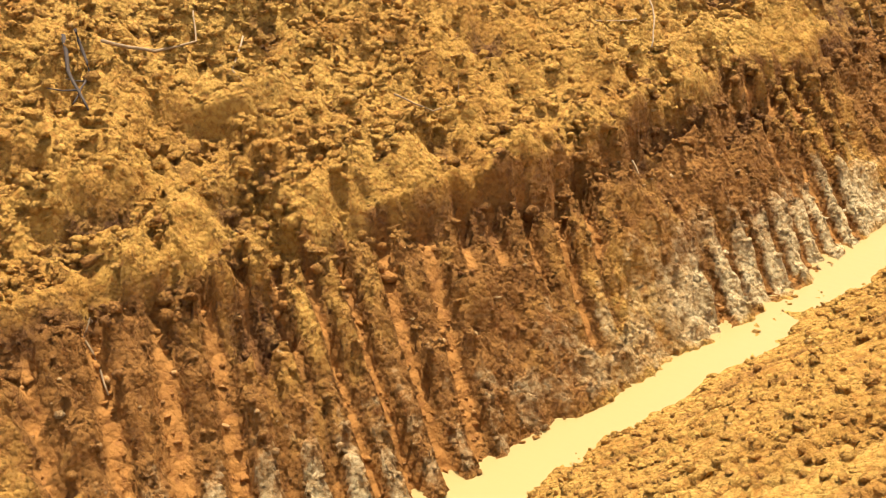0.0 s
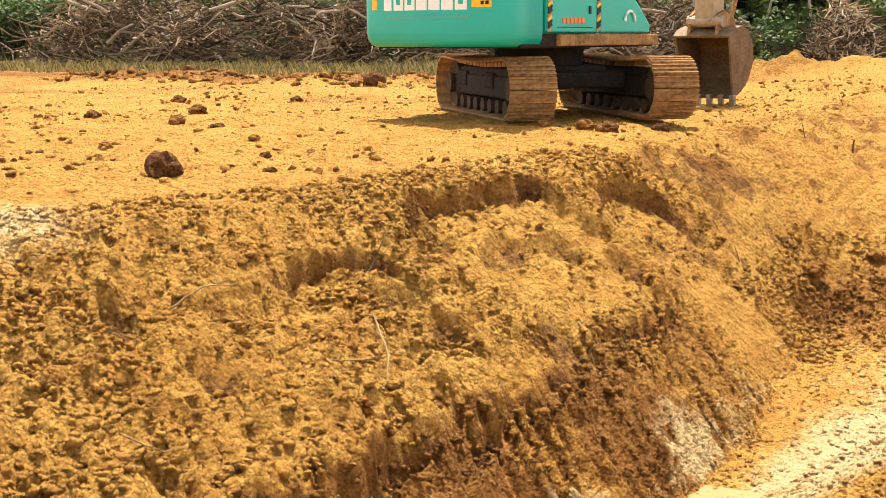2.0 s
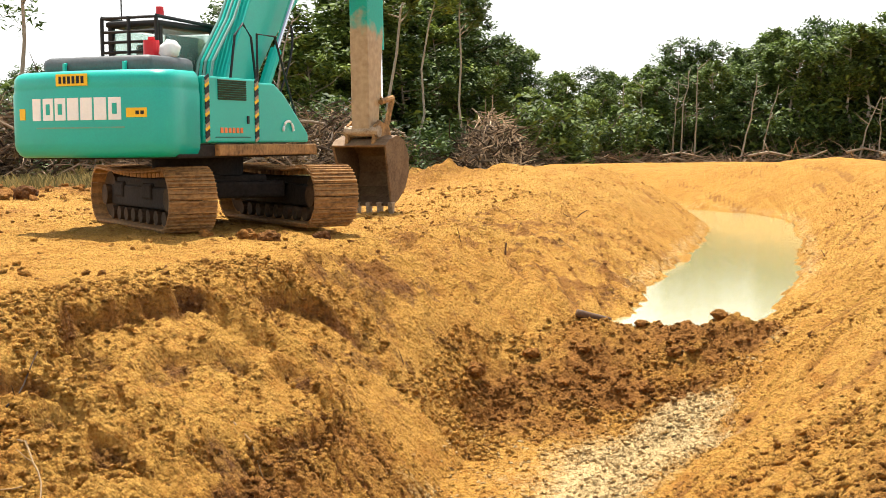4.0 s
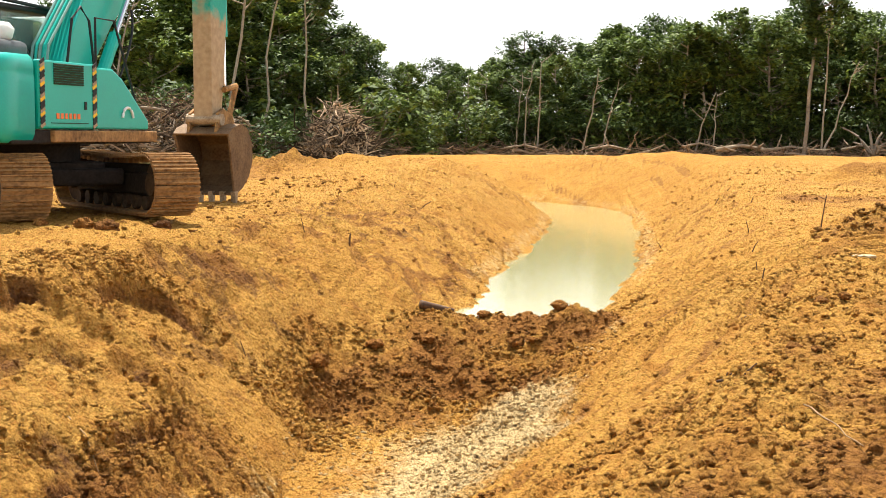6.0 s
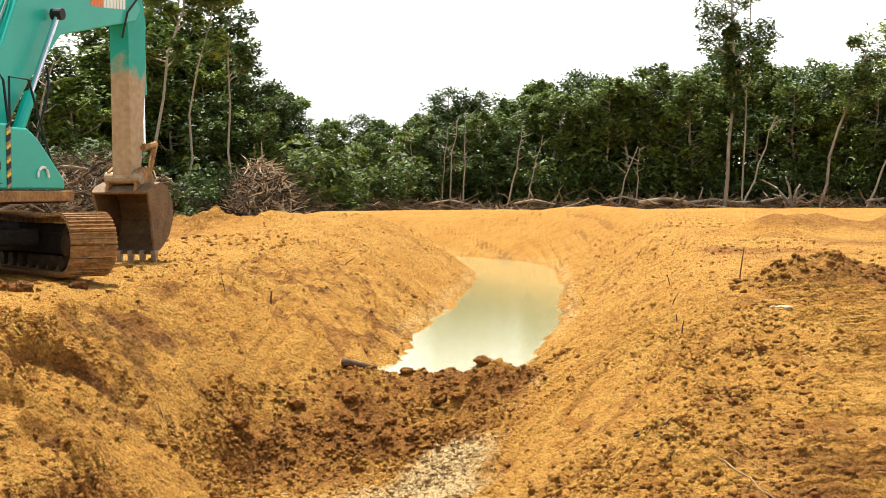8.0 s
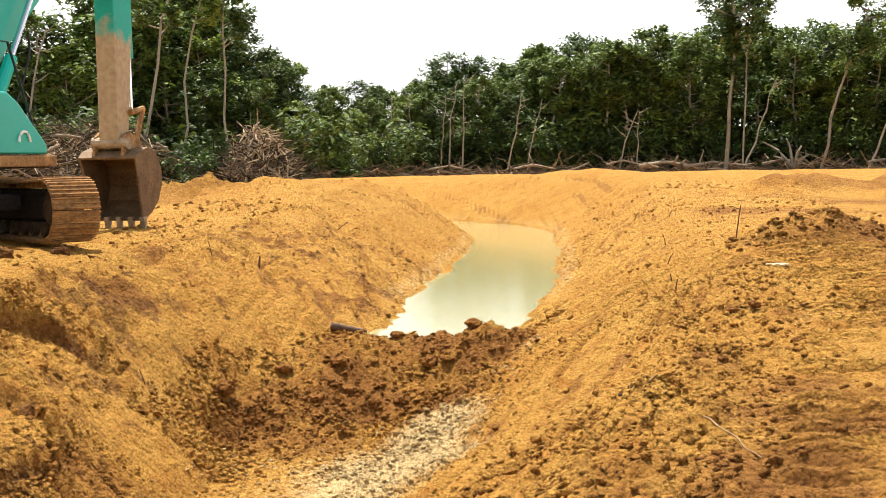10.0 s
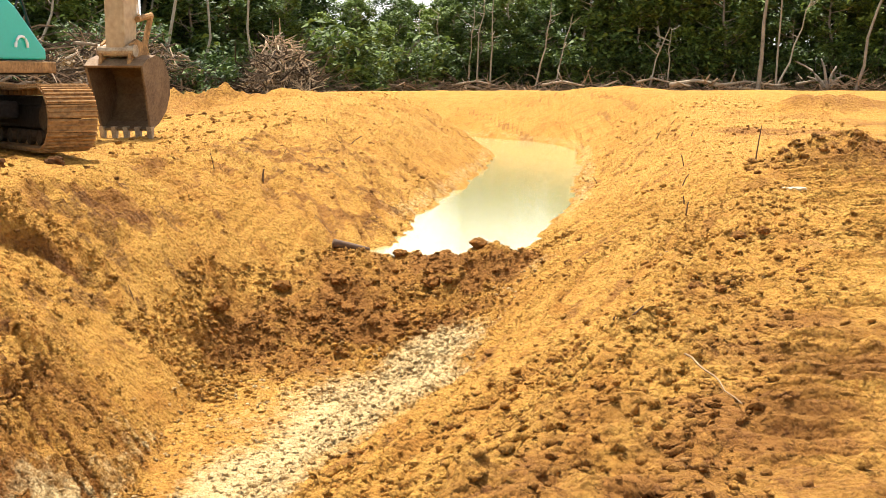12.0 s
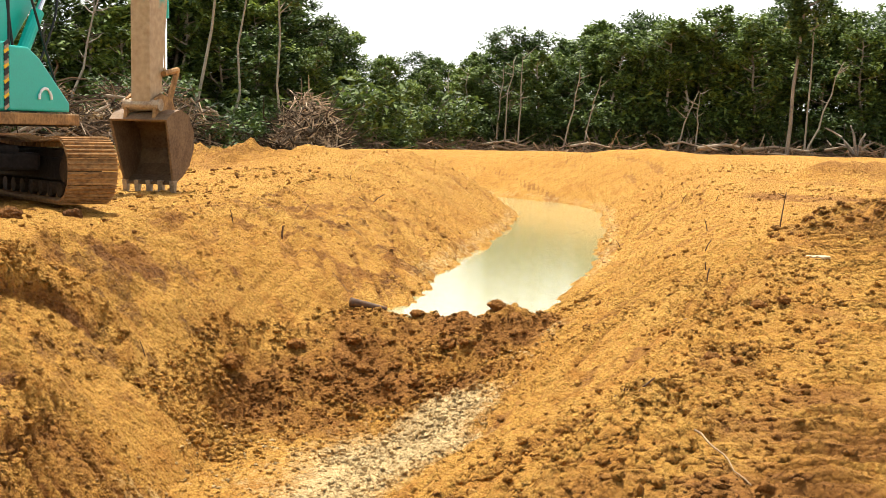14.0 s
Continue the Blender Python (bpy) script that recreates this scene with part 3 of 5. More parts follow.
def build_tree(seed, h, crown_from, width, leaf, bk, clumps=34, n=90, lean=0.0, size=0.21):
    rng = random.Random(seed)
    root = empty("tree", Matrix.Identity(4))
    pts, p = [], Vector((0, 0, -0.2))
    steps = 7
    for i in range(steps + 1):
        pts.append(p.copy())
        p = p + Vector((lean * h / steps + rng.gauss(0, 0.02 * h), rng.gauss(0, 0.02 * h), h * 0.92 / steps))
    r0 = 0.012 * h + 0.03
    pieces = [tube(pts, [r0 * (1 - 0.8 * i / steps) for i in range(steps + 1)], 7)]
    centres, spread = [], []
    for k in range(clumps):
        f = crown_from + (1 - crown_from) * (k + rng.random()) / clumps
        i = min(int(f * steps), steps - 1)
        base = pts[i].lerp(pts[i + 1], f * steps - i)
        a = rng.uniform(0, 2 * math.pi)
        g = (f - crown_from) / (1 - crown_from)
        reach = width * (0.35 + 0.75 * math.sin(math.pi * min(1, 0.12 + g * 0.85))) * rng.uniform(0.35, 1.0)
        tip = base + Vector((math.cos(a) * reach, math.sin(a) * reach, rng.uniform(0.0, 0.45) * reach + 0.03 * h))
        mid = base.lerp(tip, 0.55) + Vector((0, 0, -0.08 * reach))
        if k % 2 == 0:
            pieces.append(tube([base, mid, tip], [r0 * 0.35, r0 * 0.22, r0 * 0.08], 4))
        centres.append(tip)
        spread.append(rng.uniform(0.45, 1.0) * width * 0.36)
    v, f = merge(pieces)
    raw_mesh("trunk", v, f, bk, root)
    v, f = leaves(rng, centres, spread, n, size)
    raw_mesh("crown", v, f, leaf, root)
    return root


def tree_kinds():
    kinds = []
    kinds.append(tagged(build_tree(1, 9.5, 0.20, 2.4, LEAF[0], bark, 60, 80, 0, 0.18), "broadleaf forest tree with dense dark green crown", "tree"))
    kinds.append(tagged(build_tree(2, 8.5, 0.32, 2.0, LEAF[1], pale_bark, 50, 80, 0, 0.18), "slender forest tree with bright green crown", "tree"))
    kinds.append(tagged(build_tree(3, 11, 0.26, 2.7, LEAF[2], bark, 64, 80, 0, 0.18), "tall forest tree with deep green spreading crown", "tree"))
    kinds.append(tagged(build_tree(4, 8.0, 0.12, 2.3, LEAF[2], bark, 56, 80, 0, 0.18), "low bushy forest tree with dark leaves", "tree"))
    kinds.append(tagged(build_tree(5, 10, 0.5, 1.8, LEAF[0], pale_bark, 42, 80, 0.06, 0.18), "thin pale-trunked tree with a high leafy crown", "tree"))
    return kinds


def bush(seed, w, h, leaf):
    rng = random.Random(seed)
    root = empty("bush", Matrix.Identity(4))
    centres = [(rng.uniform(-w, w), rng.uniform(-w * 0.5, w * 0.5), rng.uniform(0.1, h) * (1 - 0.3 * abs(rng.random()))) for _ in range(26)]
    v, f = leaves(rng, centres, [rng.uniform(0.4, 0.8) for _ in centres], 70, 0.13)
    raw_mesh("foliage", v, f, leaf, root)["kind"] = "stuff"
    st = [tube([(rng.uniform(-w, w), rng.uniform(-.4, .4), -.2), (rng.uniform(-w, w), rng.uniform(-.5, .5), h * 0.9)], [0.03, 0.012], 4) for _ in range(9)]
    v, f = merge(st)
    raw_mesh("stem", v, f, bark, root)["kind"] = "stuff"
    return tagged(root, "dense green undergrowth bush at the forest edge", "bush", "forest undergrowth")


rng = random.Random(11)
KINDS = tree_kinds()
for k in KINDS:
    k["group"] = "forest trees"
placed = []


def forest_front(x):
    """The y of the forest edge: nearer at the left, a bay in the middle."""
    return float(np.interp(x, [-120, -60, -30, -20, -12, -6, 8, 20, 34, 60], [52, 56, 66, 72, 80, 96, 97, 95, 90, 80]))


first = {id(k): True for k in KINDS}
x = -60.0
while x < 38:
    for row in range(5 if -26 < x < -10 else 4):
        k = rng.choice(KINDS if row else [KINDS[1], KINDS[3], KINDS[4], KINDS[0]])
        px = x + rng.uniform(-0.9, 0.9)
        py = forest_front(px) + row * 3.2 + rng.uniform(-1.2, 1.2)
        tall = float(np.interp(px, [-95, -30, -26, -22, -16, -12, -9, -6, 2, 8, 12, 16, 22, 30, 48], [0.5, 0.55, 1.0, 1.34, 1.10, 0.66, 0.62, 0.74, 0.90, 1.02, 1.16, 1.08, 1.12, 1.03, 1.0]))
        s = tall * rng.uniform(0.90, 1.10) * (0.90 + 0.05 * row)
        m = pose(px, py, height(px, py), 0, 0, rng.uniform(0, 360)) @ Matrix.Diagonal((s * 1.05, s * 1.05, s, 1))
        if first[id(k)]:
            first[id(k)] = False
            k.matrix_world = m
        else:
            c = copy_thing(k, m)
            c.matrix_world = m
    x += 2.1
BUSH = [bush(21, 2.2, 2.6, LEAF[2]), bush(22, 2.0, 2.0, LEAF[0])]
x, n = -60.0, 0
while x < 38:
    for row, (lo, hi) in enumerate(((0.8, 1.3), (1.5, 2.2))):
        b = BUSH[n % 2]
        py = forest_front(x) - 1.2 + 2.2 * row + rng.uniform(-0.8, 0.8)
        s = rng.uniform(lo, hi)
        m = pose(x, py, height(x, py), 0, 0, rng.uniform(-40, 40)) @ Matrix.Diagonal((s, s, s, 1))
        if n < 2:
            b.matrix_world = m
        else:
            copy_thing(b, m).matrix_world = m
        n += 1
    x += 2.0


# ---- loose clods ----
ICO_V = None


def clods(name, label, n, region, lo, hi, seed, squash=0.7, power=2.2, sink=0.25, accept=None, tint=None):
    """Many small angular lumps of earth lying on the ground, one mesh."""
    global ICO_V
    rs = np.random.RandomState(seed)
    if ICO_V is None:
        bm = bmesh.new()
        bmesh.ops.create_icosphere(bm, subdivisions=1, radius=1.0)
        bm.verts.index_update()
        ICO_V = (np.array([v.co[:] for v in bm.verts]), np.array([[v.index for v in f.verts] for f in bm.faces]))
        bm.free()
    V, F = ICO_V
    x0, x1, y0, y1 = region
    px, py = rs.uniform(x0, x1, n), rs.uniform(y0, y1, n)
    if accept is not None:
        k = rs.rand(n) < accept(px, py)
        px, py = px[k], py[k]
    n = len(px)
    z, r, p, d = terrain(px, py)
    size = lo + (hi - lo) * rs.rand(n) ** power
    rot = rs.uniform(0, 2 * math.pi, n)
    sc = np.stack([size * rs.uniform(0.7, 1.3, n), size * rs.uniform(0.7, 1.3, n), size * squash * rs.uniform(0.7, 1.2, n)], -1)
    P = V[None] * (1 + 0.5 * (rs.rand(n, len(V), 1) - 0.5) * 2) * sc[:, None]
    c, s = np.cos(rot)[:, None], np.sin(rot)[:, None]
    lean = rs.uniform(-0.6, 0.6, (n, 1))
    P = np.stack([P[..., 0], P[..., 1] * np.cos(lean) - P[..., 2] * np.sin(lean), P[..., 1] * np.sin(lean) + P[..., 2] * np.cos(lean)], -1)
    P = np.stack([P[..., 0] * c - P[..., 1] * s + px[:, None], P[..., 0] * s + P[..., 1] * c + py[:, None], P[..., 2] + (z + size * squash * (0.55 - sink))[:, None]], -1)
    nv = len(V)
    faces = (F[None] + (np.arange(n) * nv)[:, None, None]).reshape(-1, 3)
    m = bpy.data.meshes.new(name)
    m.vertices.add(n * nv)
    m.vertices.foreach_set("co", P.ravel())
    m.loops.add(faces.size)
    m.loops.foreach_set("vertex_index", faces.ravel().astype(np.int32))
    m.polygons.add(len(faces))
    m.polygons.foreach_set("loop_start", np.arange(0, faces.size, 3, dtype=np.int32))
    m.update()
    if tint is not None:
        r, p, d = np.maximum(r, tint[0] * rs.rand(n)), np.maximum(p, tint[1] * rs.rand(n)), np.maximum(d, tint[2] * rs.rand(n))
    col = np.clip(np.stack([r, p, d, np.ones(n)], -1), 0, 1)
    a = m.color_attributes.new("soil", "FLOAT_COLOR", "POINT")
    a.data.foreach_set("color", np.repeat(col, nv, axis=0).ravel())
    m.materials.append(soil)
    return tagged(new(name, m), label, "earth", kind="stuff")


def station(k, y):
    return np.interp(y, STATIONS[:, 0], STATIONS[:, k])


def clump(x, y, s=0.8, seed=200):
    return 0.25 + 0.75 * smooth(fbm(x, y, s, 3, seed), -0.2, 0.5)


clods("soil_crumbs", "loose ochre clods covering the steep ditch bank", 52000, (-9.5, -3.2, 1.8, 15), 0.010, 0.045, 301, accept=lambda x, y: clump(x, y) * (1 - 0.85 * calm(x, y)) * (x > station(1, y) - 0.8) * (x < station(3, y) + 0.1), power=2.4, tint=(0.4, 0.25, 0.2))
clods("soil_crumbs", "small crumbs of clay stuck to the cut wall", 9000, (-5.6, -2.0, 1.8, 13), 0.008, 0.026, 302, accept=lambda x, y: 1.0 * (x > station(3, y) - 0.1) * (x < station(5, y) + 0.1), power=2.5, tint=(0.5, 0.35, 0.4))
# dark tint on these clods adds to the painted shadow under the lip
clods("soil_crumbs", "damp clods darkened by painted shade under the overhanging cut edge", 9000, (-5.8, -3.2, 1.8, 12), 0.012, 0.05, 303, accept=lambda x, y: 1.0 * (np.abs(x - station(3, y) - 0.05) < 0.22), tint=(0.6, 0.1, 0.4))
clods("soil_crumbs", "broken brown clods on the earth plug", 17000, (-4.4, 1.3, 14.2, 19.0), 0.008, 0.050, 304, accept=lambda x, y: clump(x, y, 0.9, 205) * (x > station(5, y) - 0.8) * (x < station(7, y) + 1.2), power=2.4, tint=(0.4, 0.0, 0.0))
clods("soil_crumbs", "loose ochre clods on the near ditch bank", 34000, (-4.0, 4.6, 2.5, 17), 0.009, 0.036, 305, accept=lambda x, y: clump(x, y, 0.7, 207) * (x > station(7, y)) * (1 - 0.75 * smooth(x, station(7, y) + 1.2, station(7, y) + 1.8) * (1 - smooth(x, station(9, y) - 0.9, station(9, y) - 0.3)) * smooth(y, 9, 11)) * (1 - 0.93 * smooth(x - station(9, y), 0.7, 1.2)), power=2.4, tint=(0.42, 0.2, 0.15))
clods("soil_crumbs", "pale crumbling clay along the ditch bottom", 7000, (-3.6, 1.6, 8.5, 18), 0.006, 0.032, 306, accept=lambda x, y: 1.0 * (x > station(5, y) - 0.1) * (x < station(7, y) + 1.6) * (terrain(x, y)[1] < 0.4), tint=(0.2, 0.65, 0.1))
clods("soil_crumbs", "scattered crumbs on the level ground", 9000, (-22, -4.5, 3, 34), 0.008, 0.06, 307, accept=lambda x, y: clump(x, y, 0.5, 209) * (x < station(1, y) + 0.3), power=3.5, tint=(0.6, 0.2, 0.5))
clods("soil_crumbs", "scattered crumbs on the banks by the water", 7000, (-7, 9, 16, 45), 0.010, 0.055, 308, accept=lambda x, y: clump(x, y, 0.5, 211) * ((x < station(5, y) - 0.4) | (x > station(7, y) + 0.4)), power=3.2, tint=(0.6, 0.1, 0.35))
clods("soil_crumbs", "dark damp earth heaped on the level bank", 2600, (3.4, 9.4, 17.6, 21.2), 0.012, 0.07, 309, accept=lambda x, y: np.exp(-((y - 19.6 + 0.1 * (x - 4.6)) / 0.7) ** 2) * (0.25 + np.exp(-((x - 4.75) / 0.9) ** 2)), tint=(0.6, 0, 0.5))
clods("soil_crumbs", "red clods along a bulldozed ridge", 3000, (-26, -7.5, 27, 33), 0.02, 0.12, 310, accept=lambda x, y: np.exp(-((y - 31 - 0.1 * x) / 1.6) ** 2), tint=(0.9, 0, 0.4))


clods("soil_crumbs", "rough reddish clods heaped along the bank crest", 16000, (0.0, 4.6, 3.5, 17), 0.008, 0.038, 311, accept=lambda x, y: clump(x, y, 0.6, 213) * np.exp(-((x - station(9, y) - 0.3) / 0.6) ** 2), power=2.2, tint=(0.4, 0.1, 0.05))
clods("soil_crumbs", "loose clods on the lower near bank", 7000, (-3.6, 0.8, 2.0, 9), 0.008, 0.03, 312, accept=lambda x, y: clump(x, y, 0.9, 215) * (x > station(7, y) + 0.05) * (x < station(9, y)), power=2.2, tint=(0.3, 0.3, 0.05))


# ---- excavator ----
def box(bm, sx, sy, sz, at=(0, 0, 0), bev=0.0, turn=None, taper=None):
    """A bevelled box added to bm. turn: Euler degrees."""
    r = bmesh.ops.create_cube(bm, size=1.0)
    vs = r["verts"]
    for v in vs:
        k = 1.0
        if taper and v.co.z > 0:
            k = taper
        v.co = Vector((v.co.x * sx * k, v.co.y * sy * k, v.co.z * sz))
    if bev:
        es = list({e for v in vs for e in v.link_edges})
        out = bmesh.ops.bevel(bm, geom=es, offset=bev, segments=2, affect="EDGES", profile=0.5)
        vs = list({v for f in out["faces"] for v in f.verts} | {v for v in vs if v.is_valid})
    m = Matrix.Translation(at)
    if turn:
        m = m @ Euler([radians(a) for a in turn]).to_matrix().to_4x4()
    bmesh.ops.transform(bm, matrix=m, verts=vs)
    return vs


def prism(pts, x0, x1, bev=0.02):
    """A polygon in the y-z plane pushed out from x0 to x1, with bevelled edges."""
    bm = bmesh.new()
    a = [bm.verts.new((x0, y, z)) for y, z in pts]
    c = [bm.verts.new((x1, y, z)) for y, z in pts]
    n = len(pts)
    bm.faces.new(a[::-1])
    bm.faces.new(c)
    for i in range(n):
        bm.faces.new((a[i], a[(i + 1) % n], c[(i + 1) % n], c[i]))
    bmesh.ops.recalc_face_normals(bm, faces=bm.faces[:])
    if bev:
        bmesh.ops.bevel(bm, geom=bm.edges[:], offset=bev, segments=2, affect="EDGES", profile=0.5)
    return bm


def rod_bm(p, q, r, sides=12):
    bm = bmesh.new()
    v, f = tube([p, q], [r, r], sides)
    add_raw(bm, v, f)
    return bm


def add_raw(bm, v, f):
    vs = [bm.verts.new(c) for c in v]
    for q in f:
        bm.faces.new([vs[i] for i in q])


def wire(points, r, sides=6):
    bm = bmesh.new()
    v, f = tube(points, [r] * len(points), sides)
    add_raw(bm, v, f)
    return bm


def curve_pts(a, b, sag, n=8, out=(0, 0, 0)):
    a, b, out = Vector(a), Vector(b), Vector(out)
    return [a.lerp(b, i / n) + (Vector((0, 0, -sag)) + out) * math.sin(math.pi * i / n) for i in range(n + 1)]


def patch(bm, cx, cz, w, h, y, t=0.006):
    box(bm, w, t, h, (cx, y, cz))


teal = mat("teal_machine_paint", (0.0, 0.42, 0.34), 0.38, 0, 0.12, 1.2, 0.05, 40, spec=0.5)
teal_muddy = mat("mud_spattered_teal_paint", (0.02, 0.36, 0.28), 0.55, 0, 0.3, 2.5, 0.2, 25, colour2=(0.25, 0.26, 0.16))
mud_steel = mat("mud_caked_steel", (0.40, 0.22, 0.08), 0.85, 0.0, 0.4, 4, 0.6, 18, colour2=(0.08, 0.04, 0.018))
roller_steel = mat("oily_roller_steel", (0.08, 0.05, 0.028), 0.8, 0.0, 0.4, 5, 0.4, 20, spec=0.15)
dark_steel = mat("greasy_dark_steel", (0.03, 0.024, 0.02), 0.8, 0.0, 0.4, 5, 0.3, 20, spec=0.15)
worn_steel = mat("worn_bare_steel", (0.42, 0.34, 0.24), 0.5, 0.5, 0.35, 6, 0.3, 30, colour2=(0.20, 0.12, 0.06))
grey_hood = mat("grey_hood_paint", (0.10, 0.11, 0.115), 0.5, 0, 0.2, 3, 0.1, 30)
black_paint = mat("matt_black_paint", (0.012, 0.012, 0.012), 0.55, 0, 0.2, 4, 0.1, 30)
chrome = mat("chrome_rod", (0.8, 0.8, 0.8), 0.12, 1.0, 0.05, 4, 0.0, 30)
white_paint = mat("white_lettering_paint", (0.82, 0.84, 0.82), 0.45, 0, 0.06, 4, 0.0, 30)
yellow_paint = mat("yellow_plate", (0.85, 0.52, 0.02), 0.45, 0, 0.08, 4, 0.0, 30)
orange_paint = mat("orange_decal", (0.80, 0.20, 0.05), 0.5, 0, 0.1, 4, 0.0, 30)
red_plastic = mat("red_plastic", (0.62, 0.02, 0.03), 0.35, 0, 0.1, 4, 0.0, 30)
hose_grey = mat("grey_hose_sleeve", (0.22, 0.38, 0.34), 0.5, 0, 0.2, 4, 0.0, 30)
canvas = mat("green_canvas", (0.03, 0.07, 0.045), 0.8, 0, 0.3, 3, 0.2, 20)
rubber = mat("black_rubber_hose", (0.015, 0.015, 0.015), 0.5, 0, 0.2, 4, 0.0, 30)
bag_white = mat("white_sack", (0.75, 0.74, 0.72), 0.8, 0, 0.1, 5, 0.3, 20)
glass = bpy.data.materials.new("cab_glass")
glass.use_nodes = True
gb = glass.node_tree.nodes["Principled BSDF"]
gb.inputs["Base Color"].default_value, gb.inputs["Roughness"].default_value = (0.75, 0.85, 0.8, 1), 0.03
gb.inputs["Transmission Weight"].default_value, gb.inputs["IOR"].default_value = 0.9, 1.2


def worn_arm_material():
    """Teal paint above; below, scraped to bare sandy steel along an uneven line."""
    m = mat("scraped_arm", (0.0, 0.36, 0.29), 0.5, 0, 0.15, 2, 0.15, 25)
    nt = m.node_tree
    b = nt.nodes["Principled BSDF"]
    src = b.inputs["Base Color"].links[0].from_socket
    co = nt.nodes.new("ShaderNodeTexCoord")
    sep = nt.nodes.new("ShaderNodeSeparateXYZ")
    nz = nt.nodes.new("ShaderNodeTexNoise")
    nz.inputs["Scale"].default_value, nz.inputs["Detail"].default_value = 1.6, 8
    ma = nt.nodes.new("ShaderNodeMath")
    ma.operation = "MULTIPLY_ADD"
    ma.inputs[1].default_value = 2.2
    mr = nt.nodes.new("ShaderNodeMapRange")
    mr.inputs[1].default_value, mr.inputs[2].default_value = 4.55, 4.85
    mx = nt.nodes.new("ShaderNodeMix")
    mx.data_type = "RGBA"
    n2 = nt.nodes.new("ShaderNodeTexNoise")
    n2.inputs["Scale"].default_value, n2.inputs["Detail"].default_value = 9, 6
    bare = nt.nodes.new("ShaderNodeMix")
    bare.data_type = "RGBA"
    bare.inputs[6].default_value, bare.inputs[7].default_value = (0.22, 0.13, 0.06, 1), (0.56, 0.42, 0.25, 1)
    L = nt.links.new
    L(co.outputs["Object"], sep.inputs[0])
    L(co.outputs["Object"], nz.inputs["Vector"])
    L(co.outputs["Object"], n2.inputs["Vector"])
    L(nz.outputs["Fac"], ma.inputs[0])
    L(sep.outputs[2], ma.inputs[2])
    L(ma.outputs[0], mr.inputs[0])
    L(n2.outputs["Fac"], bare.inputs[0])
    L(mr.outputs[0], mx.inputs[0])
    L(bare.outputs[2], mx.inputs[6])
    L(src, mx.inputs[7])
    L(mx.outputs[2], b.inputs["Base Color"])
    return m


def build_track(parent, side, turn):
    """One crawler: frame, idler, sprocket, rollers and a chain of grouser shoes."""
    L, R, W = 3.28, 0.46, 0.72
    hold = empty("track", Matrix.Identity(4))
    hold.parent = parent
    hold.matrix_basis = turn @ pose(side * 1.12, 0, 0)
    bm = bmesh.new()
    box(bm, 0.34, L - 0.2, 0.34, (0, 0, 0.46), 0.04)
    box(bm, 0.28, L - 0.7, 0.14, (0, 0, 0.68), 0.03)
    part("track_frame", bm, dark_steel, hold)
    for name, y, r in (("idler", -L / 2, 0.36), ("sprocket", L / 2, 0.37)):
        bm = bmesh.new()
        bmesh.ops.create_cone(bm, cap_ends=True, segments=22, radius1=r, radius2=r, depth=0.30, matrix=pose(0, y, R + 0.0, 0, 90, 0))
        bmesh.ops.create_cone(bm, cap_ends=True, segments=14, radius1=0.17, radius2=0.14, depth=0.5, matrix=pose(0, y, R, 0, 90, 0))
        part(name, bm, roller_steel, hold)
    for k in range(8):
        bm = bmesh.new()
        bmesh.ops.create_cone(bm, cap_ends=True, segments=12, radius1=0.11, radius2=0.11, depth=0.42, matrix=pose(0, -1.35 + k * 0.385, 0.17, 0, 90, 0))
        part("roller", bm, roller_steel, hold)
    bm = bmesh.new()
    box(bm, W, 0.185, 0.03, (0, 0, 0), 0.006)
    for gy2 in (-0.07, 0.0, 0.07):
        box(bm, W - 0.01, 0.018, 0.035, (0, gy2, 0.03))
    box(bm, 0.09, 0.15, 0.07, (-0.09, 0, -0.05))
    box(bm, 0.09, 0.15, 0.07, (0.09, 0, -0.05))
    base = part("shoe", bm, mud_steel, hold)
    per = 2 * L + 2 * math.pi * (R - 0.03)
    n = int(per / 0.19)
    rng2 = random.Random(5 + int(side))
    for k in range(n):
        s, r = k * per / n, R - 0.03
        arc = math.pi * r
        if s < L:
            y, z, a = -L / 2 + s, R + r, 0
            z -= 0.05 * math.sin(math.pi * s / L)
        elif s < L + arc:
            th = (s - L) / r
            y, z, a = L / 2 + r * math.sin(th), R + r * math.cos(th), -math.degrees(th)
        elif s < 2 * L + arc:
            y, z, a = L / 2 - (s - L - arc), R - r, 180
        else:
            th = (s - 2 * L - arc) / r
            y, z, a = -L / 2 - r * math.sin(th), R - r * math.cos(th), 180 - math.degrees(th)
        o = base if k == 0 else base.copy()
        if k:
            scene.collection.objects.link(o)
            o.parent = hold
        o.matrix_basis = pose(0, y, z, a + rng2.uniform(-1.5, 1.5), 0, 0)


def letter_bars(bm, cx, cz, w, h, n, y, fill=0.72):
    """Plain upright bars standing for lettering."""
    for k in range(n):
        patch(bm, cx - w / 2 + (k + 0.5) * w / n, cz, w / n * fill, h, y)


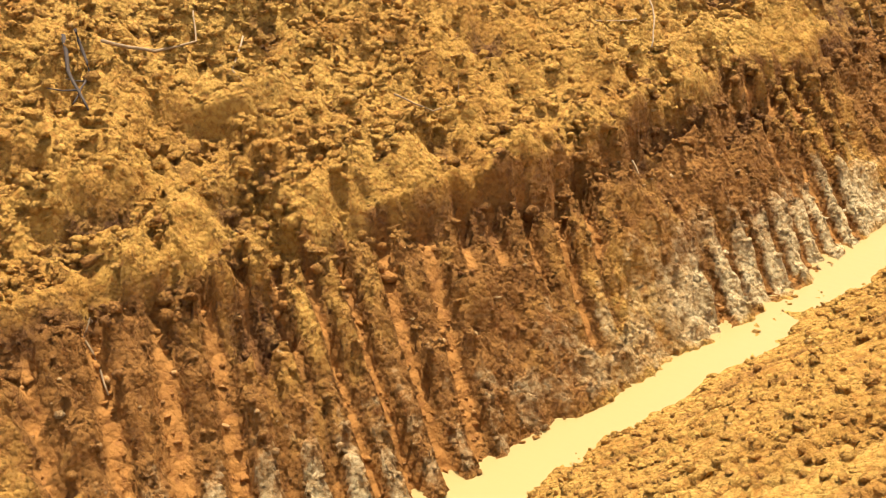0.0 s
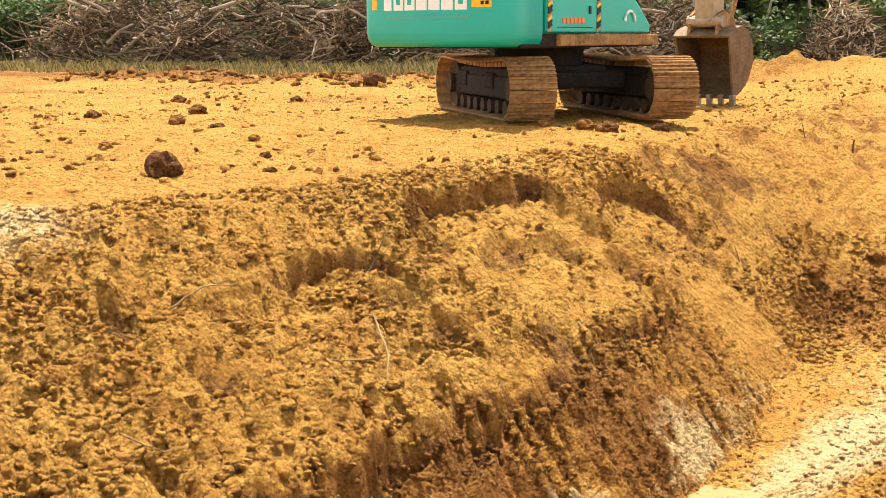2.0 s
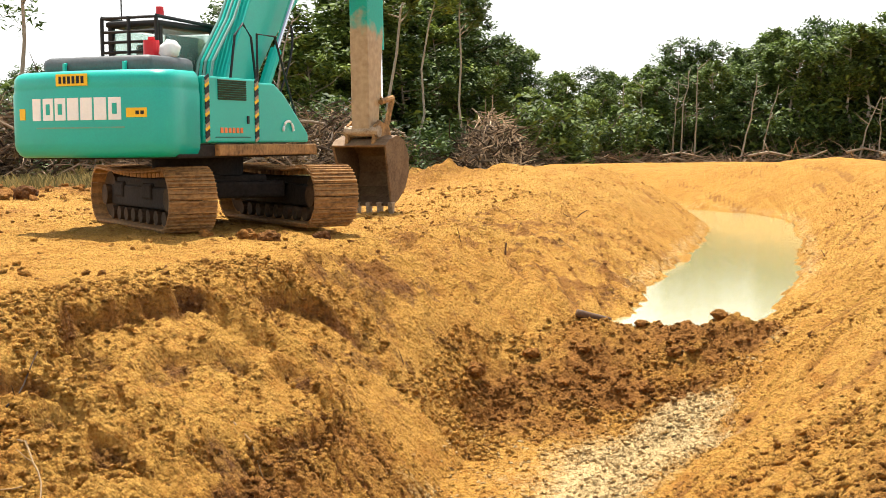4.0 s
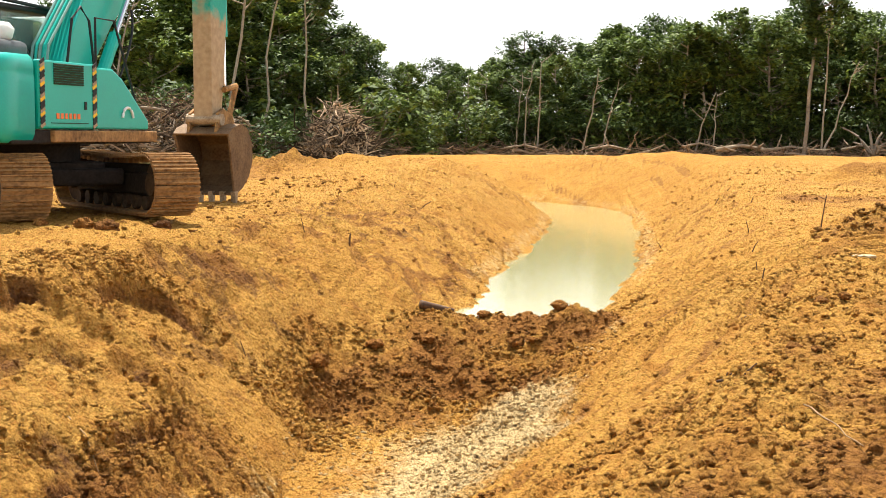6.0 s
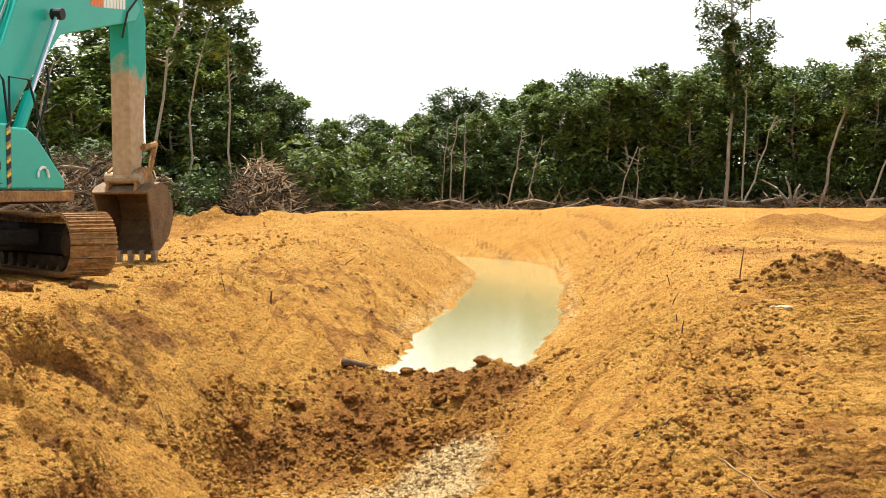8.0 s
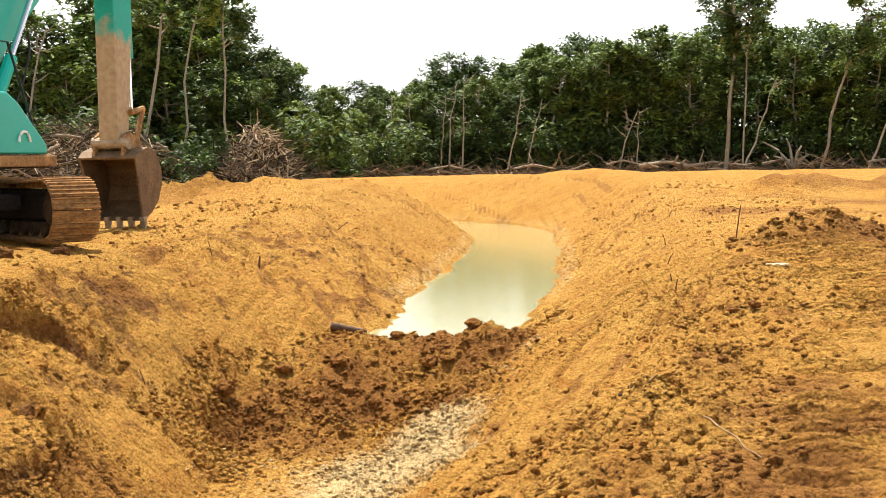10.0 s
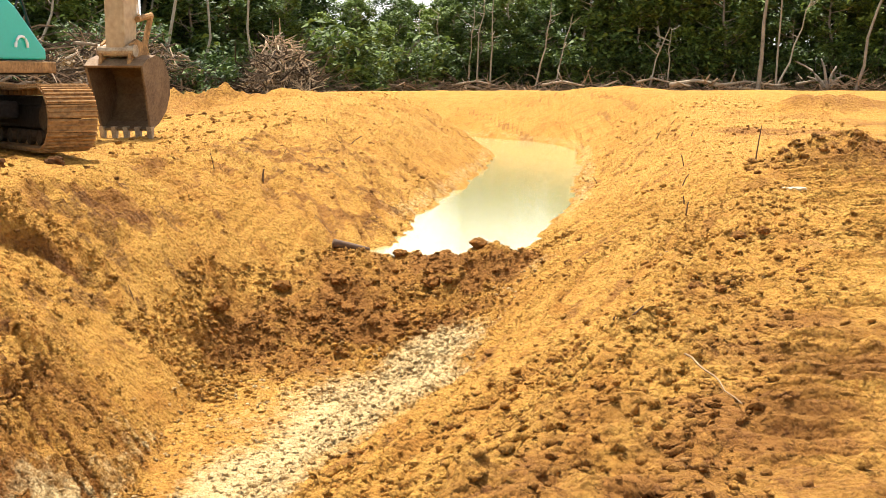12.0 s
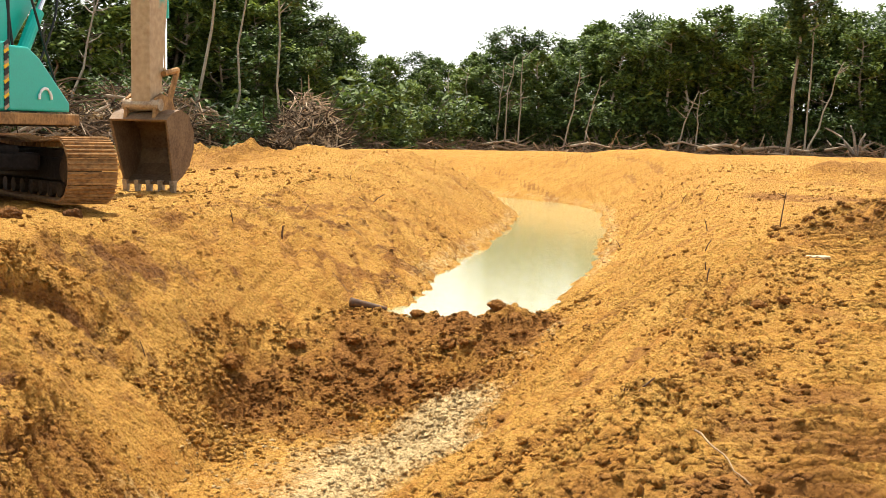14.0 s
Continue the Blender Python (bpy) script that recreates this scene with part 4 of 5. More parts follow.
def build_excavator(at, heading, track_heading):
    ex = empty("excavator", pose(*at, 0, 0, heading))
    tagged(ex, "teal crawler excavator with mud-caked tracks standing on the bank", "excavator")
    turn = pose(0, 0, 0, 0, 0, track_heading - heading)
    turn_t = pose(0.36, 0, 0) @ turn
    build_track(ex, -1, turn_t)
    build_track(ex, 1, turn_t)
    bm = bmesh.new()
    box(bm, 1.7, 1.7, 0.32, (0, 0, 0.62), 0.05)
    box(bm, 2.2, 0.5, 0.26, (0, 0.75, 0.55), 0.05)
    box(bm, 2.2, 0.5, 0.26, (0, -0.75, 0.55), 0.05)
    cf = part("car_body", bm, dark_steel, ex)
    cf.matrix_basis = turn
    bm = bmesh.new()
    bmesh.ops.create_cone(bm, cap_ends=True, segments=32, radius1=0.72, radius2=0.72, depth=0.30, matrix=pose(0, 0, 0.92))
    part("slew_ring", bm, dark_steel, ex)
    # deck
    bm = bmesh.new()
    box(bm, 2.62, 3.9, 0.20, (0, -0.55, 1.16), 0.03)
    part("deck_frame", bm, dark_steel, ex)
    for s in (-1, 1):
        bm = bmesh.new()
        box(bm, 0.10, 3.0, 0.17, (s * 1.34, -0.05, 1.17), 0.02)
        part("skirt", bm, mud_steel, ex)
    # counterweight: a rounded block, bulging to the rear
    def rear_y(x):
        return -2.80 - 0.20 * (1 - (x / 1.36) ** 2)
    outline = [(-1.36, -2.0)]
    cy0 = rear_y(1.08) + 0.28
    outline += [(-1.08 - 0.28 * math.cos(a), cy0 - 0.28 * math.sin(a)) for a in np.linspace(0, math.pi / 2 - 0.12, 7)]
    outline += [(xx, rear_y(xx)) for xx in np.linspace(-1.0, 1.0, 15)]
    outline += [(1.08 + 0.28 * math.cos(a), cy0 - 0.28 * math.sin(a)) for a in np.linspace(math.pi / 2 - 0.12, 0, 7)]
    outline += [(1.36, -2.0)]
    bm = bmesh.new()
    rings = []
    for zz, grow in ((1.08, -0.10), (1.12, -0.05), (1.20, -0.01), (1.30, 0.0), (1.98, 0.0), (2.02, -0.012), (2.06, -0.012), (2.10, -0.008), (2.20, -0.02), (2.26, -0.05), (2.295, -0.10)):
        rings.append([bm.verts.new((px2 * (1 + grow / 1.4), py2 - grow if py2 < -2.05 else py2, zz)) for px2, py2 in outline])
    for r0, r1 in zip(rings[:-1], rings[1:]):
        for q in range(len(outline)):
            q2 = (q + 1) % len(outline)
            bm.faces.new((r0[q], r0[q2], r1[q2], r1[q]))
    bm.faces.new(rings[0][::-1])
    bm.faces.new(rings[-1])
    bmesh.ops.recalc_face_normals(bm, faces=bm.faces[:])
    cw = part("counterweight", bm, teal, ex, "teal painted rounded counterweight", True)
    def on_rear(name, material, cx, cz, w, h, label="", n=1, fill=1.0, proud=0.0):
        b2 = bmesh.new()
        k = max(1, int(w / 0.08)) if n == 1 else n
        for q in range(k):
            xx = cx - w / 2 + (q + 0.5) * w / k
            ww = w / k * (fill if n > 1 else 1.02)
            sl = math.degrees(math.atan(0.20 * 2 * xx / 1.36 ** 2))
            box(b2, ww, 0.012, h, (xx, rear_y(xx) - 0.002 - proud, cz), 0, (0, 0, sl))
        return part(name, b2, material, cw, label)
    on_rear("plate", yellow_paint, -0.08, 2.165, 0.54, 0.165, "yellow number plate with dark bars")
    on_rear("plate_mark", black_paint, -0.08, 2.165, 0.46, 0.10, "", 6, 0.6, 0.006)
    for q in range(7):
        xx = -0.74 + q * 0.225
        on_rear("logo_block", white_paint, xx, 1.76, 0.19 if q else 0.16, 0.31, "white block of the maker's mark", 1, 1, 0.0)
        if q in (1, 2, 6):
            on_rear("logo_hole", teal, xx, 1.76, 0.07, 0.15, "", 1, 1, 0.006)
    on_rear("warning_plate", yellow_paint, 0.93, 1.70, 0.30, 0.13, "small yellow warning plate")
    on_rear("warning_mark", black_paint, 0.98, 1.70, 0.14, 0.05, "", 2, 0.7, 0.006)
    on_rear("warning_plate", yellow_paint, -1.04, 1.70, 0.12, 0.16, "small yellow warning plate")
    on_rear("seam", teal_muddy, 0.0, 1.50, 1.5, 0.02)
    for s in (-0.62, 0.42):
        bm = bmesh.new()
        v, f = tube([(s, -2.45, 2.28), (s, -2.45, 2.42), (s + 0.03, -2.35, 2.46), (s + 0.03, -2.25, 2.42), (s, -2.25, 2.28)], [0.035] * 5, 8)
        add_raw(bm, v, f)
        part("lifting_eye", bm, teal, ex)
    # hood
    bm = bmesh.new()
    box(bm, 1.9, 1.15, 0.26, (-0.12, -1.85, 2.40), 0.10)
    part("engine_hood", bm, grey_hood, ex, "dark grey engine hood", True)
    # right-hand side: rear door, louvred door, front box
    bm = bmesh.new()
    box(bm, 0.12, 1.5, 0.96, (1.29, -1.12, 1.76), 0.03)
    box(bm, 1.2, 1.5, 0.9, (0.72, -1.12, 1.72), 0.03)
    sp = part("side_panel", bm, teal, ex)
    for q in range(9):
        bm = bmesh.new()
        box(bm, 0.02, 0.78, 0.024, (1.356, -1.12, 1.92 + q * 0.034), 0, (0, 28, 0))
        part("louvre", bm, canvas, sp)
    for yy in (-1.80, -0.42):
        for q in range(9):
            bm = bmesh.new()
            box(bm, 0.008, 0.12, 0.052, (1.357, yy, 1.33 + q * 0.105), 0, (28, 0, 0))
            part("hazard_stripe", bm, black_paint if q % 2 else worn_steel, sp)
            bm = bmesh.new()
            box(bm, 0.008, 0.12, 0.052, (1.357, yy, 1.3825 + q * 0.105), 0, (28, 0, 0))
            part("hazard_stripe", bm, black_paint if not q % 2 else yellow_paint, sp)
    bm = bmesh.new()
    for q in range(6):
        box(bm, 0.006, 0.07, 0.08, (1.356, -1.42 + q * 0.11, 1.46))
    part("model_mark", bm, orange_paint, sp)
    bm = bmesh.new()
    box(bm, 0.012, 0.98, 0.012, (1.355, -1.1, 1.36))
    part("seam", bm, canvas, sp)
    bm = bmesh.new()
    box(bm, 0.012, 0.06, 0.12, (1.358, -0.68, 1.62))
    part("latch", bm, black_paint, sp)
    # front right tool box, sloping down to the front
    bm = prism([(-0.34, 1.28), (1.25, 1.28), (1.25, 1.42), (0.45, 2.05), (0.15, 2.2), (-0.34, 2.2)], 0.62, 1.34, 0.03)
    tb = part("tool_box", bm, teal, ex)
    bm = bmesh.new()
    v, f = tube([Vector((1.36, 0.55 + 0.16 * math.cos(a), 1.46 + 0.16 * math.sin(a))) for a in np.linspace(0, math.pi * 1.0, 9)], [0.022] * 9, 6)
    add_raw(bm, v, f)
    part("step_loop", bm, white_paint, tb)
    part("handrail", wire([(1.25, -0.2, 2.2), (1.25, -0.2, 2.95), (1.25, 0.35, 2.95), (1.25, 1.1, 1.5)], 0.02), black_paint, ex)
    # cab at the left front with roof guard
    cab = empty("cab", Matrix.Identity(4))
    cab.parent = ex
    cab.matrix_basis = pose(0, 0, 0.22)
    bm = bmesh.new()
    box(bm, 0.98, 1.72, 0.86, (-0.82, 0.35, 1.5), 0.05)
    part("cab_base", bm, teal, cab)
    for xx in (-1.27, -0.37):
        for yy in (-0.45, 1.1):
            bm = bmesh.new()
            box(bm, 0.09, 0.10, 1.05, (xx, yy, 2.40), 0.02)
            part("cab_post", bm, black_paint, cab)
    bm = bmesh.new()
    box(bm, 1.02, 1.75, 0.10, (-0.82, 0.33, 2.95), 0.04)
    part("cab_roof", bm, black_paint, cab)
    for args in ((0.82, 0.012, 0.9, (-0.82, -0.46, 2.42)), (0.012, 1.46, 0.9, (-0.37, 0.33, 2.42)), (0.012, 1.46, 0.9, (-1.27, 0.33, 2.42)), (0.82, 0.012, 0.9, (-0.82, 1.12, 2.42))):
        bm = bmesh.new()
        box(bm, *args)
        o = part("window_pane", bm, glass, cab)
        o.visible_shadow = False
    bm = bmesh.new()
    box(bm, 0.5, 0.5, 0.16, (-0.82, 0.2, 2.0), 0.05)
    box(bm, 0.48, 0.14, 0.62, (-0.82, -0.06, 2.35), 0.05)
    part("operator_seat", bm, canvas, cab)
    bm = bmesh.new()
    box(bm, 0.03, 0.9, 0.75, (-0.42, 0.25, 2.42), 0.01)
    part("curtain", bm, canvas, cab, "dark green cloth hung inside the cab")
    for z in (2.5, 2.66, 2.82, 3.04):
        part("guard_bar", wire([(-1.33, -0.62, z), (-0.30, -0.62, z)], 0.024), black_paint, cab)
    for xx in (-1.33, -0.82, -0.30):
        part("guard_bar", wire([(xx, -0.62, 2.3), (xx, -0.62, 3.06)], 0.032), black_paint, cab)
    for xx in (-1.33, -0.30):
        part("guard_bar", wire([(xx, -0.62, 3.05), (xx, 1.2, 3.0)], 0.032), black_paint, cab)
    part("guard_bar", wire([(-1.33, 1.2, 3.0), (-0.30, 1.2, 3.0)], 0.032), black_paint, cab)
    part("aerial", wire([(-0.95, -0.62, 3.0), (-0.95, -0.62, 3.5)], 0.012), black_paint, cab)
    bm = bmesh.new()
    bmesh.ops.create_cone(bm, cap_ends=True, segments=14, radius1=0.07, radius2=0.06, depth=0.16, matrix=pose(-0.45, -0.3, 3.14))
    part("beacon", bm, red_plastic, cab, "red beacon lamp on the cab roof")
    # boom
    boom = part("boom", prism([(0.3, 1.6), (0.717, 1.52), (2.079, 3.05), (3.207, 3.98), (6.133, 4.58), (6.367, 4.84), (6.175, 5.12), (4.21, 5.18), (2.706, 5.02), (1.787, 4.45), (0.28, 1.98)], -0.24, 0.24, 0.03), teal, ex, "bent teal boom")
    b2 = bmesh.new()
    for q in range(7):
        box(b2, 0.006, 0.105, 0.25, (0.243, 4.85 + q * 0.13, 4.80 + q * 0.012))
    part("logo_block", b2, white_paint, boom)
    b2 = bmesh.new()
    for q in range(4):
        box(b2, 0.006, 0.10, 0.16, (0.243, 4.35 + q * 0.12, 4.72 + q * 0.012))
    part("number_mark", b2, orange_paint, boom)
    for q in range(5):
        x0 = -0.16 + q * 0.07
        part("hose", wire([(x0, 0.15, 1.95), (x0 - 0.02, 0.35, 2.6), (x0, 0.993, 3.35), (x0, 1.745, 4.52), (x0, 2.706, 5.10), (x0, 3.96, 5.24)], 0.024), teal if q % 2 else hose_grey, boom)
    for s in (-0.42, 0.42):
        cyl = part("boom_cylinder", rod_bm((s, 0.909, 1.45), (s, 1.828, 2.85), 0.105, 14), teal, ex)
        part("piston_rod", rod_bm((s, 1.828, 2.85), (s, 2.748, 4.25), 0.05, 12), chrome, cyl)
        bm = bmesh.new()
        bmesh.ops.create_cone(bm, cap_ends=True, segments=14, radius1=0.10, radius2=0.10, depth=0.2, matrix=pose(s, 2.764, 4.28, 0, 90, 0))
        part("pin", bm, black_paint, cyl)
        part("hose", wire(curve_pts((s + 0.12, 1.25, 1.5), (s + 0.1, 2.2, 3.3), -0.25, 8, (0.10, 0.2, 0)), 0.02), rubber, cyl)
    part("hose", wire([(0.5, 0.2, 2.2), (0.55, 0.3, 3.0), (0.55, 0.55, 3.2), (0.55, 0.8, 3.0), (0.5, 1.15, 1.6)], 0.022), rubber, boom)
    ac = part("arm_cylinder", rod_bm((0, 2.79, 5.22), (0, 4.294, 5.62), 0.11, 14), teal, ex)
    part("piston_rod", rod_bm((0, 4.294, 5.62), (0, 5.84, 5.95), 0.05, 12), chrome, ac)
    # arm and bucket
    arm_mat = worn_arm_material()
    arm = part("arm", prism([(5.92, 1.42), (6.20, 1.36), (6.38, 1.6), (6.62, 3.4), (6.68, 4.6), (6.52, 5.1), (6.00, 6.1), (5.68, 6.05), (5.76, 5.2), (5.88, 4.3)], -0.20, 0.20, 0.025), arm_mat, ex, "teal arm scraped to bare sandy steel below")
    part("hose", wire([(0.23, 5.80, 5.1), (0.3, 6.50, 5.3), (0.28, 5.70, 4.7), (0.24, 5.55, 4.2)], 0.022), rubber, arm)
    bc = part("bucket_cylinder", rod_bm((0, 6.85, 4.4), (0, 6.90, 3.2), 0.085, 12), teal, arm)
    part("piston_rod", rod_bm((0, 6.90, 3.2), (0, 6.92, 2.2), 0.04, 10), chrome, bc)
    for s in (-0.26, 0.26):
        part("bucket_link", rod_bm((s, 6.35, 2.1), (s, 6.92, 2.2), 0.06, 8), mud_steel, arm)
        part("bucket_link", rod_bm((s, 6.92, 2.2), (s, 6.52, 1.45), 0.06, 8), mud_steel, arm)
    back = [(5.82, 1.22), (6.00, 1.34), (6.35, 1.42), (6.70, 1.32), (6.96, 1.02), (7.02, 0.66), (6.88, 0.34), (6.60, 0.12), (6.26, -0.02)]
    bm = bmesh.new()
    W0 = lambda z: 0.53 + 0.09 * z / 1.4
    lv = [bm.verts.new((-W0(z), y, z)) for y, z in back]
    rv = [bm.verts.new((W0(z), y, z)) for y, z in back]
    for i in range(len(back) - 1):
        bm.faces.new((lv[i], rv[i], rv[i + 1], lv[i + 1]))
    bm.faces.new(lv)
    bm.faces.new(rv[::-1])
    bmesh.ops.recalc_face_normals(bm, faces=bm.faces[:])
    bmesh.ops.solidify(bm, geom=bm.faces[:], thickness=0.045)
    bucket = part("bucket", bm, worn_bucket, ex, "digging bucket with dark inside and worn sides")
    for s in (-0.30, 0.30):
        part("bucket_ear", prism([(5.85, 1.2), (5.95, 1.62), (6.15, 1.72), (6.60, 1.6), (6.75, 1.3)], s - 0.03, s + 0.03, 0.0), mud_steel, bucket)
    b2 = bmesh.new()
    bmesh.ops.create_cone(b2, cap_ends=True, segments=14, radius1=0.12, radius2=0.12, depth=0.75, matrix=pose(0, 6.02, 1.5, 0, 90, 0))
    part("pin", b2, worn_steel, bucket)
    for q in range(5):
        part("tooth", prism([(6.20, 0.06), (6.36, 0.06), (6.32, -0.18), (6.26, -0.20)], -0.50 + q * 0.25 - 0.05, -0.50 + q * 0.25 + 0.05, 0.008), worn_steel, bucket, "worn steel tooth")
    return ex


worn_bucket = mat("rusty_bucket_steel", (0.20, 0.13, 0.07), 0.65, 0.3, 0.45, 3, 0.4, 20, colour2=(0.07, 0.035, 0.018))
EX = (-8.36, 19.6, 0.22)
excavator = build_excavator(EX, -11.3, 41.0)
bm = bmesh.new()
bmesh.ops.create_cone(bm, cap_ends=True, segments=16, radius1=0.12, radius2=0.12, depth=0.26, matrix=pose(0, 0, 0.13))
box(bm, 0.10, 0.05, 0.05, (0, 0, 0.29), 0.01)
can = part("fuel_can", bm, red_plastic)
can.matrix_world = excavator.matrix_world @ pose(0.30, -1.62, 2.53)
tagged(can, "red plastic can standing on the engine hood", "can")
bm = bmesh.new()
bmesh.ops.create_icosphere(bm, subdivisions=3, radius=1.0)
for v in bm.verts:
    v.co *= 1 + 0.18 * noise.noise(v.co * 2.1)
    v.co = Vector((v.co.x * 0.16, v.co.y * 0.13, max(-0.11, v.co.z * 0.15)))
sack = part("sack", bm, bag_white, None, "", True)
sack.matrix_world = excavator.matrix_world @ pose(0.62, -1.62, 2.64)
tagged(sack, "crumpled white sack lying on the engine hood", "sack")


# ---- brush piles, slash and fallen trunks ----
def branch_tangle(rng, n, w, d, h, r=(0.012, 0.05), length=(0.8, 2.6), lay=0.35):
    """Crossing crooked sticks filling a mound w by d by h."""
    pieces = []
    for _ in range(n):
        u, v = rng.uniform(-1, 1), rng.uniform(-1, 1)
        top = h * max(0.06, 1 - 0.75 * u * u - 0.5 * v * v)
        p = Vector((u * w, v * d, rng.random() ** 0.7 * top))
        a = rng.uniform(0, 2 * math.pi)
        e = rng.gauss(0, lay)
        l = rng.uniform(*length)
        dr = Vector((math.cos(a) * math.cos(e), math.sin(a) * math.cos(e) * 0.7, math.sin(e)))
        bend = Vector((rng.gauss(0, 0.12), rng.gauss(0, 0.12), rng.gauss(0, 0.10))) * l
        q = p + dr * l
        q.z = max(q.z, 0.02)
        mid = p.lerp(q, 0.5) + bend
        mid.z = max(mid.z, 0.03)
        r0 = rng.uniform(*r)
        pieces.append(tube([p, mid, q], [r0, r0 * 0.8, r0 * 0.35], 4))
    return merge(pieces)


dry_leaf = leaf_material("dry_brown_leaf", (0.26, 0.17, 0.075), (0.10, 0.06, 0.03))
# dark copy of the dead wood: shade inside the piles, put into colour
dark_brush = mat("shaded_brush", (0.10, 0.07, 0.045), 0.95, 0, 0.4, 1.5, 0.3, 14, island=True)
pale_wood = mat("bleached_wood", (0.36, 0.28, 0.19), 0.85, 0, 0.3, 2, 0.4, 16)


def brush_pile(at, w, d, h, n, seed, turn=0, logs=4, label="tangled pile of cleared brush and dry branches", core=True, wood=None, length=(0.8, 2.6), lay=0.35):
    rng = random.Random(seed)
    o = empty("brush_pile", pose(*at, 0, 0, turn))
    v, f = branch_tangle(rng, n, w, d, h, (0.012, 0.05), length, lay)
    raw_mesh("branch_tangle", v, f, wood or dead_wood, o)["kind"] = "stuff"
    if core:
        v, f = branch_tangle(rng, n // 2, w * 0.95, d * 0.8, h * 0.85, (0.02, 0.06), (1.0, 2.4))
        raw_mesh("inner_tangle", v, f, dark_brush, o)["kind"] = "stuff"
        cs = []
        for _ in range(int(26 * w)):
            u = rng.uniform(-1, 1)
            vv = rng.uniform(-0.8, 0.8)
            cs.append((u * w, vv * d, rng.random() * h * 0.8 * max(0.1, 1 - 0.7 * u * u)))
        v, f = leaves(rng, cs, [rng.uniform(0.3, 0.7) for _ in cs], 34, 0.11)
        raw_mesh("dry_litter", v, f, dry_leaf, o)["kind"] = "stuff"
    for _ in range(logs):
        u = rng.uniform(-0.9, 0.9)
        a = rng.uniform(0, 2 * math.pi)
        l = rng.uniform(1.0, 2.4)
        p = Vector((u * w, -d * rng.uniform(0.3, 1.0), h * rng.uniform(0.1, 0.75)))
        q = p + Vector((math.cos(a) * l, -abs(math.sin(a)) * 0.3 * l, rng.uniform(-0.4, 0.7) * l))
        q.z = max(q.z, 0.05)
        m = p.lerp(q, 0.5) + Vector((rng.gauss(0, 0.1), 0, rng.gauss(0, 0.1)))
        v, f = tube([p, m, q], [0.08, 0.07, 0.04], 7)
        raw_mesh("limb", v, f, pale_wood, o)
    return tagged(o, label, "brush pile", "cleared brush")


for k, (x, y, w, h, n) in enumerate(((-37.5, 45, 4.2, 4.2, 420), (-31.0, 45.5, 4.4, 4.3, 460), (-25.2, 47, 4.2, 4.0, 460), (-20.4, 52, 3.8, 3.4, 420), (-16.6, 57, 3.4, 3.2, 420), (-13.2, 60.5, 2.6, 2.3, 300))):
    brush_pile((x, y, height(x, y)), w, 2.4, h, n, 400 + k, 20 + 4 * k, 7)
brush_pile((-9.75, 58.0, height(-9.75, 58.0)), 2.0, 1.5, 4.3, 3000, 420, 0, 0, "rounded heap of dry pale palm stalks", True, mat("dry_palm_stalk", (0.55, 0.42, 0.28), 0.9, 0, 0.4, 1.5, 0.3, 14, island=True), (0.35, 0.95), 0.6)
b = BUSH[0]
for k, (x, y, s) in enumerate(((-13.4, 62.5, 1.3), (-11.8, 60.8, 1.5), (-12.2, 58.6, 1.1), (-22.5, 56, 1.2), (-29, 51, 1.4), (-35, 51, 1.3), (-18.5, 61, 1.4))):
    m = pose(x, y, height(x, y), 0, 0, 30 * k) @ Matrix.Diagonal((s, s, s, 1))
    copy_thing(b, m).matrix_world = m

slash_rng = random.Random(77)
x = -11.0
while x < 44:
    y = forest_front(x) - 3.2 + slash_rng.uniform(-0.6, 0.6)
    w = slash_rng.uniform(2.0, 3.2)
    brush_pile((x, y, height(x, y)), w, 1.3, slash_rng.uniform(0.5, 1.0), 230, 500 + int(x * 10), slash_rng.uniform(-10, 10), 2, "low windrow of slash branches along the forest edge", False)
    x += w * 1.6


def fallen(name, label, pts, r0, r1, material, category, sides=8, stubs=0, seed=0):
    """A crooked log, root or stick lying or standing in the ground."""
    rng = random.Random(seed)
    P = [Vector(p) for p in pts]
    fine = []
    for a, c in zip(P[:-1], P[1:]):
        for q in range(4):
            fine.append(a.lerp(c, q / 4) + Vector((rng.gauss(0, 1), rng.gauss(0, 1), rng.gauss(0, 1))) * (c - a).length * 0.009)
    fine.append(P[-1])
    n = len(fine)
    pieces = [tube(fine, [r0 + (r1 - r0) * i / (n - 1) for i in range(n)], sides)]
    for s in range(stubs):
        i = rng.randrange(1, n - 1)
        l = (P[-1] - P[0]).length * rng.uniform(0.12, 0.3)
        d = Vector((rng.gauss(0, 1), rng.gauss(0, 1), abs(rng.gauss(0, 0.7)))).normalized()
        pieces.append(tube([fine[i], fine[i] + d * l * 0.5, fine[i] + d * l + Vector((0, 0, 0.1 * l))], [r1, r1 * 0.8, r1 * 0.4], 5))
    v, f = merge(pieces)
    o = raw_mesh(name, v, f, material)
    for p in o.data.polygons:
        p.use_smooth = True
    return tagged(o, label, category)


for k, (x0, x1, dy, z, r) in enumerate(((11.2, 15.0, -5.0, 0.55, 0.16), (14.2, 18.6, -4.6, 0.5, 0.12), (9.0, 11.4, -4.8, 0.7, 0.09), (19.5, 22.4, -4.4, 0.6, 0.10), (2.5, 5.4, -4.6, 0.5, 0.09), (-3.5, -0.6, -4.8, 0.5, 0.08), (26.0, 29.5, -4.4, 0.6, 0.11))):
    y = forest_front(x0) + dy
    fallen("fallen_log", "bleached fallen log lying along the forest edge", [(x0, y, z), ((x0 + x1) / 2, y + 0.5, z + 0.25), (x1, y - 0.2, z - 0.05)], r, r * 0.6, pale_wood, "log", 8, 4, 600 + k)
